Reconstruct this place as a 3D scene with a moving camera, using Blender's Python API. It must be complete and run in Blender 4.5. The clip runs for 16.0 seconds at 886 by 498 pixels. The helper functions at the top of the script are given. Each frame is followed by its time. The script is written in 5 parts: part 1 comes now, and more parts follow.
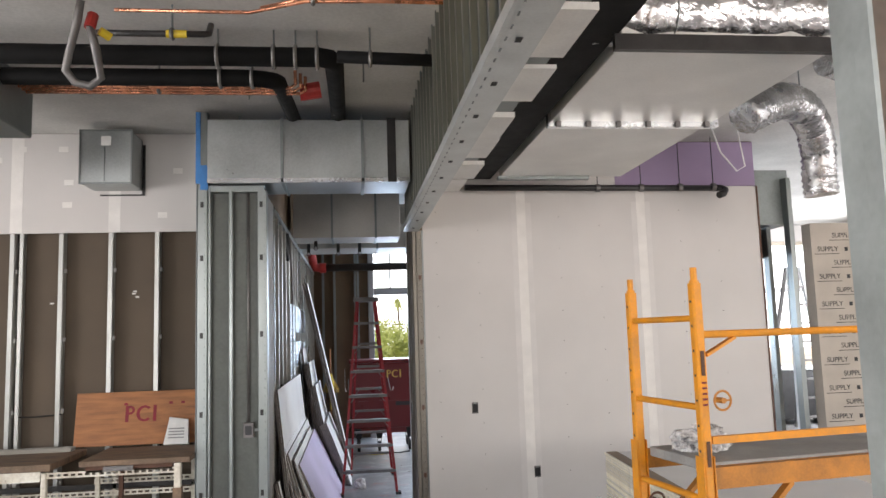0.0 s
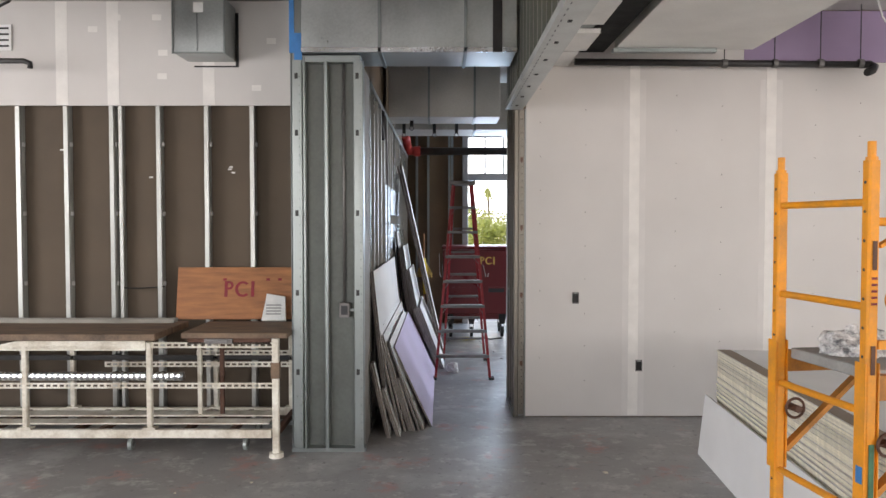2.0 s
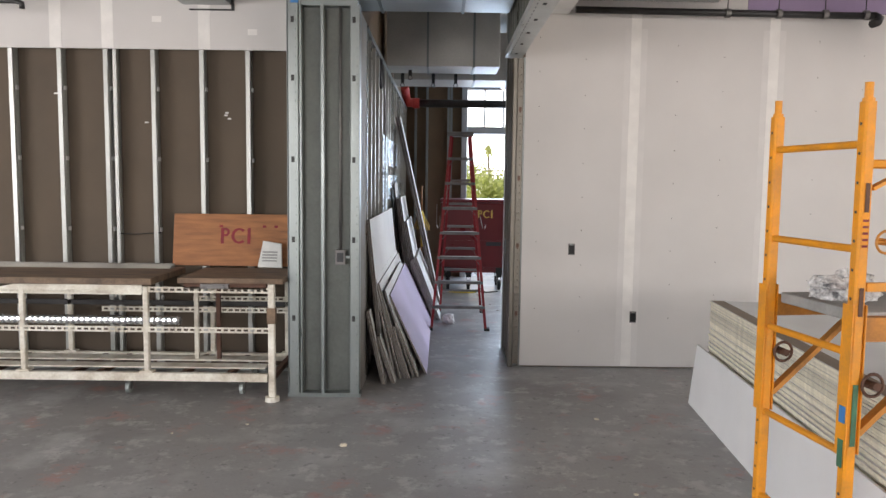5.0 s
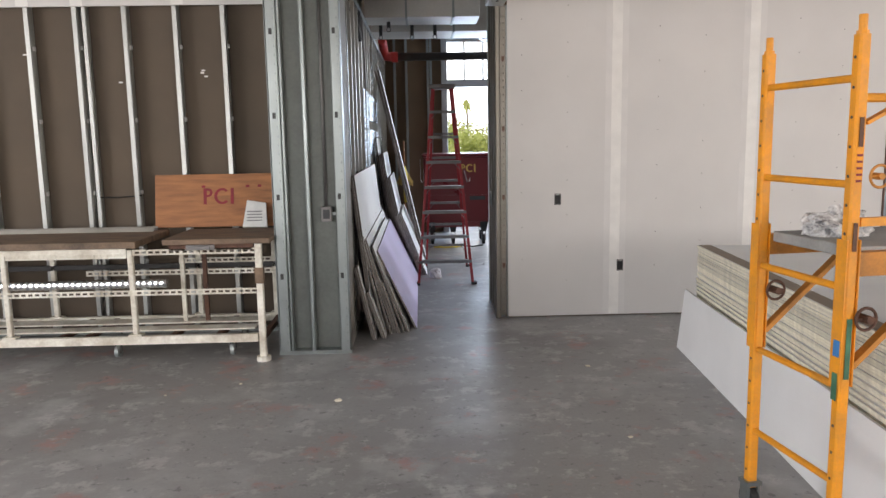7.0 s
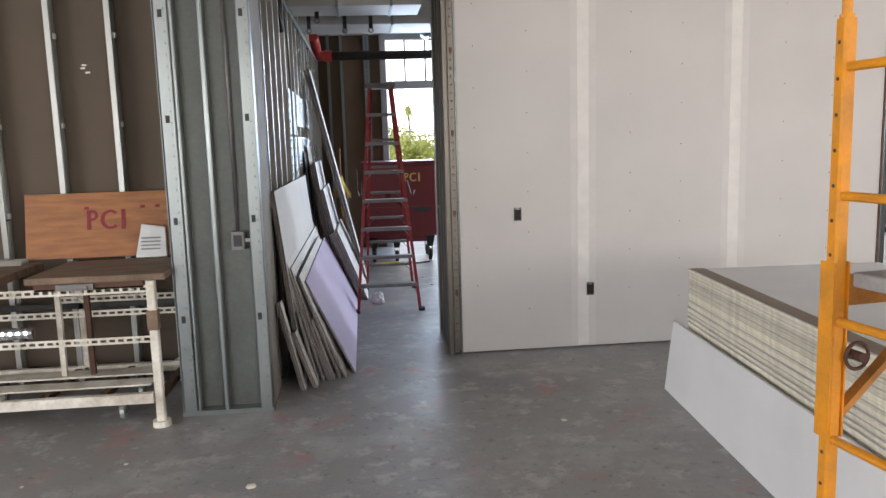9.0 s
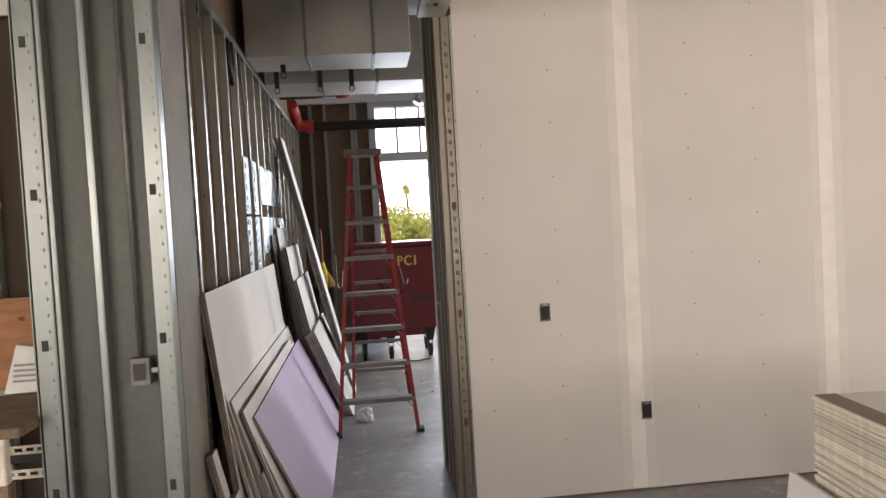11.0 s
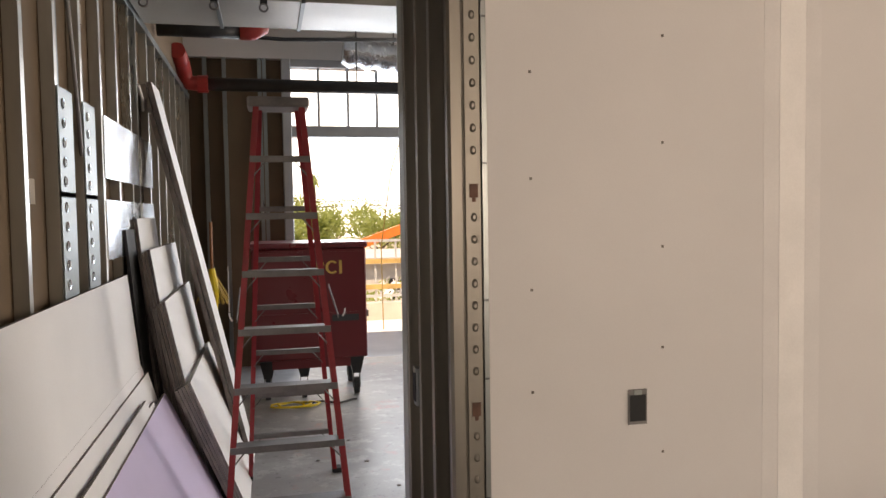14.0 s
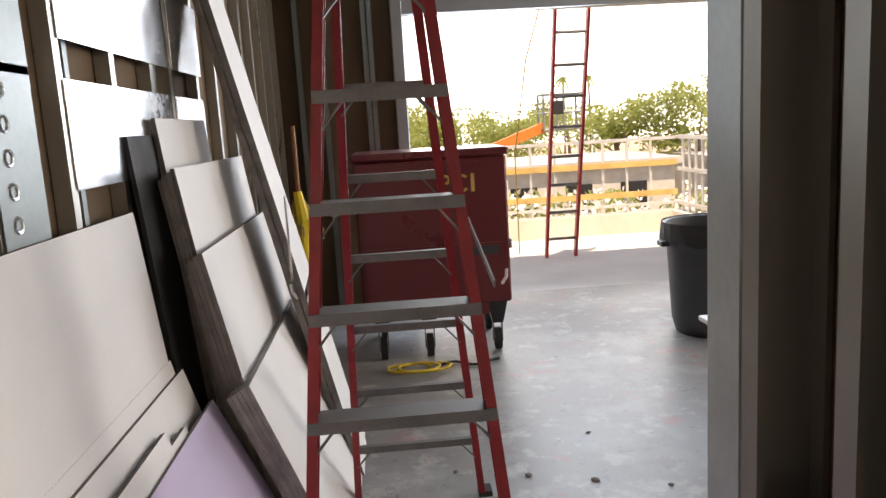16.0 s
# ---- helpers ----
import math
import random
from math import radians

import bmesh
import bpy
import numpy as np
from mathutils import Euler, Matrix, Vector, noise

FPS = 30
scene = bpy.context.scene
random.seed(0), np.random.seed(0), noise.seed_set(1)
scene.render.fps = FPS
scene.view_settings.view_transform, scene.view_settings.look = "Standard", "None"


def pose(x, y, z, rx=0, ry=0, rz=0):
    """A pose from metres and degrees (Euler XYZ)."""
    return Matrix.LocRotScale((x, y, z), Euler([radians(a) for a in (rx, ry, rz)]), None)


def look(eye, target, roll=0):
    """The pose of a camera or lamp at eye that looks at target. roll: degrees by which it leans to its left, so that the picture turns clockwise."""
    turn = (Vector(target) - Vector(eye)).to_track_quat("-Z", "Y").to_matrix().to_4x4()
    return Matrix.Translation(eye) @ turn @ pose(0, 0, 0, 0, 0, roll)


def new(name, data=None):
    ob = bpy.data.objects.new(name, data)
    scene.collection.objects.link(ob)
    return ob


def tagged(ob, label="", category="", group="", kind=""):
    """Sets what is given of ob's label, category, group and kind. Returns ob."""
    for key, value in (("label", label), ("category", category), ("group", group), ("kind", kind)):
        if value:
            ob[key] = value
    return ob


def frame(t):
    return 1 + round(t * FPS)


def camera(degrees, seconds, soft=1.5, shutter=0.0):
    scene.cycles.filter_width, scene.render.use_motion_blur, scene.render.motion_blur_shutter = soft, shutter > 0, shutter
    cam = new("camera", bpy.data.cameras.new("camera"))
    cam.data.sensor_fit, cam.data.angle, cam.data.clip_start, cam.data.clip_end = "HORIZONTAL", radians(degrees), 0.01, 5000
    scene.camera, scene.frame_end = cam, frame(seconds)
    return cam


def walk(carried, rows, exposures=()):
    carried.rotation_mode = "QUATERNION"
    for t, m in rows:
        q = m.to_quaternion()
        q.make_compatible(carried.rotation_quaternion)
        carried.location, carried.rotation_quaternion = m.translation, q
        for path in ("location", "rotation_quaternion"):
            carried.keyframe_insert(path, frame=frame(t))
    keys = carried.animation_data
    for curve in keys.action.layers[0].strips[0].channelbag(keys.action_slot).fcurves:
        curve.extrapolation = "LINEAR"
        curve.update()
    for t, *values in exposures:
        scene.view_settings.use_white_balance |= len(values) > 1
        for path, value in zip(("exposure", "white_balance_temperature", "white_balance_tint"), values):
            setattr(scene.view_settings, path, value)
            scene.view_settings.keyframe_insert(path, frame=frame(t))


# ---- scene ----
cam = camera(61.1, 16.0)
PATH = [
    (0, (-0.083, -0.014, 1.806), (0.159, 1.958, 2.027), -1.8),
    (0.5, (-0.018, 0.257, 1.851), (0.066, 2.233, 2.148), 0.1),
    (1, (-0.124, 0.287, 1.808), (-0.088, 2.278, 1.996), 1.7),
    (1.5, (-0.168, 0.35, 1.767), (-0.172, 2.349, 1.752), 1.6),
    (2, (-0.154, 0.357, 1.758), (-0.152, 2.356, 1.691), 0.0),
    (2.5, (-0.127, 0.353, 1.748), (-0.096, 2.351, 1.655), -0.5),
    (3, (-0.109, 0.349, 1.745), (-0.054, 2.346, 1.648), -0.4),
    (3.5, (-0.105, 0.345, 1.733), (-0.06, 2.342, 1.649), -0.1),
    (4, (-0.116, 0.337, 1.72), (-0.102, 2.335, 1.621), 0.4),
    (4.2, (-0.123, 0.341, 1.708), (-0.118, 2.338, 1.59), 0.8),
    (6.5, (-0.133, 0.359, 1.674), (-0.111, 2.341, 1.413), -0.1),
    (7, (-0.174, 0.378, 1.655), (-0.121, 2.356, 1.362), -1.0),
    (7.5, (-0.184, 0.491, 1.633), (-0.121, 2.467, 1.328), -2.7),
    (8, (-0.071, 0.771, 1.643), (-0.046, 2.75, 1.353), -3.8),
    (8.5, (-0.061, 1.085, 1.623), (0.013, 3.062, 1.328), -2.3),
    (9, (-0.116, 1.422, 1.656), (0.084, 3.392, 1.375), -1.7),
    (9.5, (-0.056, 1.781, 1.65), (0.17, 3.752, 1.397), -3.7),
    (9.7, (-0.004, 1.928, 1.645), (0.209, 3.905, 1.43), -4.1),
    (11.8, (0.043, 3.53, 1.662), (0.28, 5.515, 1.598), -1.3),
    (12, (0.042, 3.68, 1.677), (0.331, 5.658, 1.608), 0.4),
    (12.5, (0.059, 4.032, 1.682), (0.353, 6.007, 1.582), -2.8),
    (13, (0.102, 4.418, 1.711), (0.236, 6.414, 1.714), -1.2),
    (13.5, (0.034, 4.811, 1.693), (0.257, 6.799, 1.666), -0.8),
    (14, (0.003, 5.128, 1.669), (0.459, 7.073, 1.571), -0.9),
    (14.5, (0.033, 5.492, 1.671), (0.385, 7.458, 1.569), 0.3),
    (15, (0.013, 5.974, 1.616), (0.279, 7.945, 1.408), -0.5),
    (15.5, (0.041, 6.467, 1.583), (0.321, 8.42, 1.254), -2.0),
    (16, (0.08, 6.967, 1.576), (0.215, 8.935, 1.251), -3.4),
]
EXPOSURES = [(0.0, 0.72, 6900, 14), (4.2, 0.68, 6900, 14), (7.0, 0.7, 6900, 14), (9.7, 0.7, 6800, 13), (11.8, 0.6, 8700, 20), (13.5, 0.52, 8700, 20), (14.5, 0.42, 8700, 20), (15.4, 0.45, 8600, 20), (16.0, 0.56, 8500, 19)]
walk(cam, [(t, look(eye, target, roll)) for t, eye, target, roll in PATH],
     exposures=EXPOSURES)

# ---------- world, sun, large lights ----------
world = bpy.data.worlds.new("sky")
scene.world = world
world.use_nodes = True
wn = world.node_tree.nodes
sky = wn.new("ShaderNodeTexSky")
sky.sky_type = "NISHITA"
sky.sun_disc = False
sky.sun_elevation = radians(66)
sky.sun_rotation = radians(190)
world.node_tree.links.new(sky.outputs[0], wn["Background"].inputs[0])
wn["Background"].inputs[1].default_value = 0.15

sun = new("sun", bpy.data.lights.new("sun", "SUN"))
sun.data.energy = 5.0
sun.data.angle = radians(0.5)
sun.data.color = (1.0, 0.95, 0.87)
sun.matrix_world = look((0, 0, 30), (2.3, 12.2, 0))


def window_light(name, eye, target, w, h, watts, colour=(0.93, 0.96, 1.0)):
    """Sky light that enters at a window's opening."""
    lamp = new(name, bpy.data.lights.new(name, "AREA"))
    lamp.data.shape = "RECTANGLE"
    lamp.data.size, lamp.data.size_y, lamp.data.energy, lamp.data.color = w, h, watts, colour
    lamp.matrix_world = look(eye, target)
    return lamp


window_light("rear_window_light", (-4.2, -4.95, 2.0), (-3.4, 5, 1.5), 4.6, 2.4, 140)
window_light("rear_window_light", (5.6, -4.95, 2.0), (3.2, 5, 1.6), 4.0, 2.4, 225, (1.0, 0.975, 0.95))
window_light("side_window_light", (9.4, 2.0, 2.0), (0, 3.0, 1.3), 4.4, 2.2, 90)
window_light("terrace_door_light", (2.15, 13.6, 2.1), (0.6, 5, 0.9), 3.6, 2.2, 105, (0.5, 0.72, 1.0))
window_light("back_room_window_light", (9.35, 10.8, 2.0), (0, 10.4, 0.9), 3.4, 2.2, 230, (0.84, 0.92, 1.0))
window_light("west_window_light", (-7.95, 2.4, 2.1), (0, 4.4, 1.9), 3.8, 2.2, 190)


# ---------- materials ----------
def mat(name, colour, rough=0.6, metal=0.0, var=0.15, scale=8.0, fine=120.0, bump=0.15, dist=0.004, tint=None, spec=0.5,
        stretch=(1, 1, 1), each=0.0):
    """A surface with variation at two scales in colour and gloss, and fine relief."""
    m = bpy.data.materials.new(name)
    m.use_nodes = True
    nt = m.node_tree
    p = nt.nodes["Principled BSDF"]
    tc = nt.nodes.new("ShaderNodeTexCoord")
    mp = nt.nodes.new("ShaderNodeMapping")
    mp.inputs["Scale"].default_value = stretch
    nt.links.new(tc.outputs["Object"], mp.inputs[0])
    a = nt.nodes.new("ShaderNodeTexNoise")
    a.inputs["Scale"].default_value = scale
    a.inputs["Detail"].default_value = 6
    b = nt.nodes.new("ShaderNodeTexNoise")
    b.inputs["Scale"].default_value = fine
    b.inputs["Detail"].default_value = 3
    for n in (a, b):
        nt.links.new(mp.outputs[0], n.inputs["Vector"])
    mix = nt.nodes.new("ShaderNodeMath")
    mix.operation = "MULTIPLY_ADD"
    nt.links.new(b.outputs[0], mix.inputs[0])
    mix.inputs[1].default_value = 0.35
    nt.links.new(a.outputs[0], mix.inputs[2])
    ramp = nt.nodes.new("ShaderNodeValToRGB")
    lo = tint or tuple(c * (1 - 2 * var) for c in colour)
    hi = tuple(min(1, c * (1 + var)) for c in colour)
    ramp.color_ramp.elements[0].position, ramp.color_ramp.elements[1].position = 0.45, 0.9
    ramp.color_ramp.elements[0].color = (*lo, 1)
    ramp.color_ramp.elements[1].color = (*hi, 1)
    nt.links.new(mix.outputs[0], ramp.inputs[0])
    out = ramp.outputs[0]
    if each:
        info = nt.nodes.new("ShaderNodeObjectInfo")
        hsv = nt.nodes.new("ShaderNodeHueSaturation")
        rng = nt.nodes.new("ShaderNodeMapRange")
        rng.inputs[3].default_value, rng.inputs[4].default_value = 1 - each, 1 + each
        nt.links.new(info.outputs["Random"], rng.inputs[0])
        nt.links.new(rng.outputs[0], hsv.inputs["Value"])
        nt.links.new(out, hsv.inputs["Color"])
        out = hsv.outputs[0]
    nt.links.new(out, p.inputs["Base Color"])
    rr = nt.nodes.new("ShaderNodeMapRange")
    rr.inputs[1].default_value, rr.inputs[2].default_value = 0.35, 0.95
    rr.inputs[3].default_value, rr.inputs[4].default_value = max(0.03, rough - 0.12), min(1, rough + 0.12)
    nt.links.new(mix.outputs[0], rr.inputs[0])
    nt.links.new(rr.outputs[0], p.inputs["Roughness"])
    p.inputs["Metallic"].default_value = metal
    p.inputs["Specular IOR Level"].default_value = spec
    if bump:
        bp = nt.nodes.new("ShaderNodeBump")
        bp.inputs["Strength"].default_value = bump
        bp.inputs["Distance"].default_value = dist
        nt.links.new(mix.outputs[0], bp.inputs["Height"])
        nt.links.new(bp.outputs[0], p.inputs["Normal"])
    return m


def concrete_mat():
    """Worn grey slab: broad stains, pale scuffs of plaster, faint reddish marks, fine grain."""
    m = mat("concrete_slab", (0.335, 0.33, 0.325), 0.42, 0, 0.14, 0.9, 60, 0.08, 0.002)
    nt = m.node_tree
    p = nt.nodes["Principled BSDF"]
    base = p.inputs["Base Color"].links[0].from_socket
    tc = nt.nodes.new("ShaderNodeTexCoord")

    def layer(under, scale, lo, hi, colour, amount, rough=0.7):
        n = nt.nodes.new("ShaderNodeTexNoise")
        n.inputs["Scale"].default_value = scale
        n.inputs["Detail"].default_value = 9
        n.inputs["Roughness"].default_value = rough
        nt.links.new(tc.outputs["Object"], n.inputs["Vector"])
        r = nt.nodes.new("ShaderNodeMapRange")
        r.inputs[1].default_value, r.inputs[2].default_value, r.inputs[4].default_value = lo, hi, amount
        nt.links.new(n.outputs[0], r.inputs[0])
        x = nt.nodes.new("ShaderNodeMix")
        x.data_type = "RGBA"
        nt.links.new(r.outputs[0], x.inputs[0])
        nt.links.new(under, x.inputs[6])
        x.inputs[7].default_value = (*colour, 1)
        return x.outputs[2]

    c = layer(base, 0.45, 0.42, 0.62, (0.17, 0.16, 0.155), 0.75, 0.6)
    c = layer(c, 1.7, 0.51, 0.64, (0.48, 0.48, 0.48), 0.4, 0.65)
    c = layer(c, 4.2, 0.55, 0.62, (0.54, 0.535, 0.52), 0.45, 0.7)
    c = layer(c, 2.3, 0.57, 0.65, (0.44, 0.19, 0.15), 0.55)
    c = layer(c, 9.0, 0.60, 0.66, (0.56, 0.55, 0.53), 0.45)
    c = layer(c, 14.0, 0.58, 0.65, (0.08, 0.08, 0.08), 0.55)
    nt.links.new(c, p.inputs["Base Color"])
    return m


CONC = concrete_mat()
DECK = mat("deck_concrete", (0.62, 0.61, 0.585), 0.75, 0, 0.14, 1.3, 40, 0.2)
GALV = mat("galvanised_steel", (0.28, 0.305, 0.3), 0.34, 0.9, 0.07, 4, 60, 0.03, 0.001, stretch=(1, 1, 0.2))
GALVD = mat("dull_galvanised_sheet", (0.25, 0.275, 0.275), 0.45, 0.8, 0.14, 3, 45, 0.06, 0.002)
DUCT = mat("duct_sheet_metal", (0.46, 0.49, 0.49), 0.36, 0.85, 0.12, 2.2, 60, 0.05, 0.003)
GALVL = mat("light_galvanised_track", (0.44, 0.48, 0.47), 0.42, 0.6, 0.12, 5, 70, 0.05, 0.002)
HEADM = mat("pale_galvanised_track", (0.6, 0.63, 0.62), 0.36, 0.6, 0.1, 5, 70, 0.05, 0.002)
GALVM = mat("shiny_galvanised_stud", (0.47, 0.465, 0.43), 0.3, 0.9, 0.07, 4, 60, 0.03, 0.001, stretch=(1, 1, 0.15))
# darkened copy of the steel; the jamb's dark brown reflections are in its colour
GALVJ = mat("darkened_galvanised", (0.24, 0.222, 0.195), 0.38, 0.8, 0.05, 3, 60, 0.03, 0.001, stretch=(1, 1, 0.15))
STUDW = mat("clean_galvanised_stud", (0.46, 0.465, 0.445), 0.38, 0.75, 0.06, 4, 60, 0.03, 0.001, stretch=(1, 1, 0.2))
BRIGHT = mat("bright_sheet_metal", (0.82, 0.85, 0.88), 0.22, 0.95, 0.06, 2.0, 50, 0.05, 0.003)
FOIL = mat("crinkled_foil", (0.7, 0.71, 0.73), 0.24, 0.95, 0.15, 7, 26, 0.9, 0.03)
DRY = mat("drywall_paper", (0.64, 0.615, 0.595), 0.85, 0, 0.03, 1.5, 220, 0.05, 0.001)
MUD = mat("joint_compound", (0.8, 0.775, 0.745), 0.8, 0, 0.05, 6, 150, 0.1, 0.001)
WHITEB = mat("white_board_face", (0.8, 0.8, 0.8), 0.8, 0, 0.035, 2, 200, 0.05, 0.001)
LAV = mat("lavender_board_face", (0.6, 0.53, 0.74), 0.8, 0, 0.05, 2, 200, 0.05, 0.001)
EDGE = mat("gypsum_edge", (0.74, 0.69, 0.57), 0.9, 0, 0.12, 20, 150, 0.2, each=0.18)
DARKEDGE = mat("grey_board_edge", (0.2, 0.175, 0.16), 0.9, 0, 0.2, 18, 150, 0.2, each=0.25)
BROWN = mat("brown_paper_back", (0.118, 0.09, 0.066), 0.9, 0, 0.1, 1.8, 180, 0.08, 0.001)
BROWNW = mat("warm_brown_board_back", (0.16, 0.108, 0.066), 0.9, 0, 0.1, 1.8, 180, 0.08, 0.001)
PLY = mat("plywood", (0.36, 0.145, 0.052), 0.6, 0, 0.2, 3.5, 60, 0.1, stretch=(1, 1, 9))
TOPW = mat("worn_table_wood", (0.2, 0.135, 0.09), 0.7, 0, 0.3, 5, 60, 0.15, stretch=(1, 6, 1))
CREAM = mat("cream_enamel", (0.8, 0.775, 0.69), 0.5, 0, 0.12, 7, 45, 0.08, tint=(0.5, 0.44, 0.35))
YEL = mat("scaffold_yellow", (0.85, 0.32, 0.006), 0.5, 0, 0.08, 10, 90, 0.08, tint=(0.62, 0.26, 0.03))
ORA = mat("scaffold_orange_brown", (0.5, 0.2, 0.03), 0.55, 0, 0.2, 10, 90, 0.1)
RUST = mat("rusted_handle", (0.12, 0.06, 0.04), 0.6, 0.4, 0.2, 20, 90, 0.1)
RED = mat("ladder_red_fibreglass", (0.36, 0.022, 0.028), 0.45, 0, 0.12, 12, 120, 0.06)
MAROON = mat("maroon_enamel", (0.16, 0.022, 0.026), 0.32, 0.0, 0.03, 0.8, 6, 0)
ALU = mat("worn_aluminium", (0.22, 0.21, 0.205), 0.52, 0.7, 0.15, 12, 100, 0.08)
BLACK = mat("black_iron", (0.028, 0.026, 0.026), 0.4, 0.2, 0.2, 12, 90, 0.08)
RUBBER = mat("black_rubber", (0.03, 0.03, 0.03), 0.7, 0, 0.2, 20, 90, 0.1)
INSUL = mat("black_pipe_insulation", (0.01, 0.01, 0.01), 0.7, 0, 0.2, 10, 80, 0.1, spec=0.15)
COPPER = mat("copper", (0.75, 0.33, 0.2), 0.25, 0.95, 0.15, 9, 60, 0.03)
PIPERED = mat("red_grooved_fitting", (0.38, 0.03, 0.024), 0.4, 0, 0.12, 12, 80, 0.06)
GOLD = mat("gold_paint", (0.7, 0.47, 0.12), 0.4, 0, 0.1, 12, 80, 0)
MARK = mat("dark_red_paint", (0.24, 0.015, 0.025), 0.6, 0, 0.15, 12, 80, 0)
YTAG = mat("yellow_plastic", (0.85, 0.62, 0.04), 0.45, 0, 0.08, 12, 80, 0.05)
BLUE = mat("blue_tape", (0.04, 0.2, 0.5), 0.5, 0, 0.1, 12, 80, 0.05)
WHITEP = mat("white_plastic", (0.8, 0.8, 0.8), 0.5, 0, 0.06, 12, 80, 0.05)
PAPER = mat("white_paper", (0.75, 0.75, 0.73), 0.8, 0, 0.06, 12, 80, 0.05)
INK = mat("black_print", (0.05, 0.05, 0.055), 0.7, 0, 0.1, 12, 80, 0)
KRAFT = mat("printed_kraft_facing", (0.5, 0.45, 0.39), 0.8, 0, 0.08, 3, 120, 0.05)
PURP = mat("purple_moisture_board", (0.34, 0.26, 0.4), 0.85, 0, 0.06, 2, 180, 0.05)
BIN = mat("dark_grey_bin_plastic", (0.05, 0.055, 0.06), 0.5, 0, 0.12, 8, 80, 0.06)
STRAW = mat("golden_fibre", (0.5, 0.33, 0.08), 0.7, 0, 0.25, 40, 120, 0.3)
FRAMEW = mat("window_frame_grey", (0.35, 0.36, 0.37), 0.45, 0.3, 0.06, 6, 80, 0.03)
STUCCO2 = mat("tan_clip", (0.4, 0.33, 0.25), 0.8, 0, 0.1, 12, 80, 0.05)
STUCCO = mat("stucco", (0.62, 0.55, 0.46), 0.9, 0, 0.08, 3, 90, 0.3)
TERR = mat("terrace_concrete", (0.66, 0.64, 0.61), 0.8, 0, 0.08, 1.5, 60, 0.1)
GALVW = mat("guard_rail_paint", (0.6, 0.58, 0.55), 0.5, 0.2, 0.06, 8, 80, 0.03)
EARTH = mat("dry_earth", (0.36, 0.29, 0.21), 0.95, 0, 0.15, 0.15, 4, 0.3)
ASPH = mat("asphalt", (0.06, 0.06, 0.06), 0.9, 0, 0.15, 0.5, 30, 0.2)
LEAF = mat("leaf_green", (0.2, 0.23, 0.06), 0.5, 0, 0.25, 3, 30, 0, tint=(0.12, 0.15, 0.04))
LEAFP = mat("palm_green", (0.14, 0.17, 0.06), 0.6, 0, 0.25, 3, 30, 0)
for leaf in (LEAF, LEAFP):
    nt = leaf.node_tree
    glow = nt.nodes.new("ShaderNodeBsdfTranslucent")
    glow.inputs[0].default_value = (0.42, 0.46, 0.12, 1)
    blend = nt.nodes.new("ShaderNodeMixShader")
    blend.inputs[0].default_value = 0.45
    nt.links.new(nt.nodes["Principled BSDF"].outputs[0], blend.inputs[1])
    nt.links.new(glow.outputs[0], blend.inputs[2])
    nt.links.new(blend.outputs[0], nt.nodes["Material Output"].inputs[0])
FLOWER = mat("pale_flower", (0.75, 0.7, 0.66), 0.7, 0, 0.1, 3, 30, 0)
BARK = mat("bark", (0.16, 0.11, 0.08), 0.9, 0, 0.2, 5, 40, 0.4)
ROOFT = mat("pale_roofing", (0.5, 0.46, 0.42), 0.85, 0, 0.1, 1, 20, 0.2)
LIFTO = mat("lift_orange", (0.75, 0.19, 0.03), 0.45, 0, 0.1, 4, 40, 0.03)
PLAINBLACK = mat("plain_black", (0.012, 0.012, 0.013), 0.7, 0, 0.1, 8, 60, 0.1)

glass = bpy.data.materials.new("window_glass")
glass.use_nodes = True
gp = glass.node_tree.nodes["Principled BSDF"]
gp.inputs["Transmission Weight"].default_value = 1.0
gp.inputs["Roughness"].default_value = 0.02
gp.inputs["IOR"].default_value = 1.1


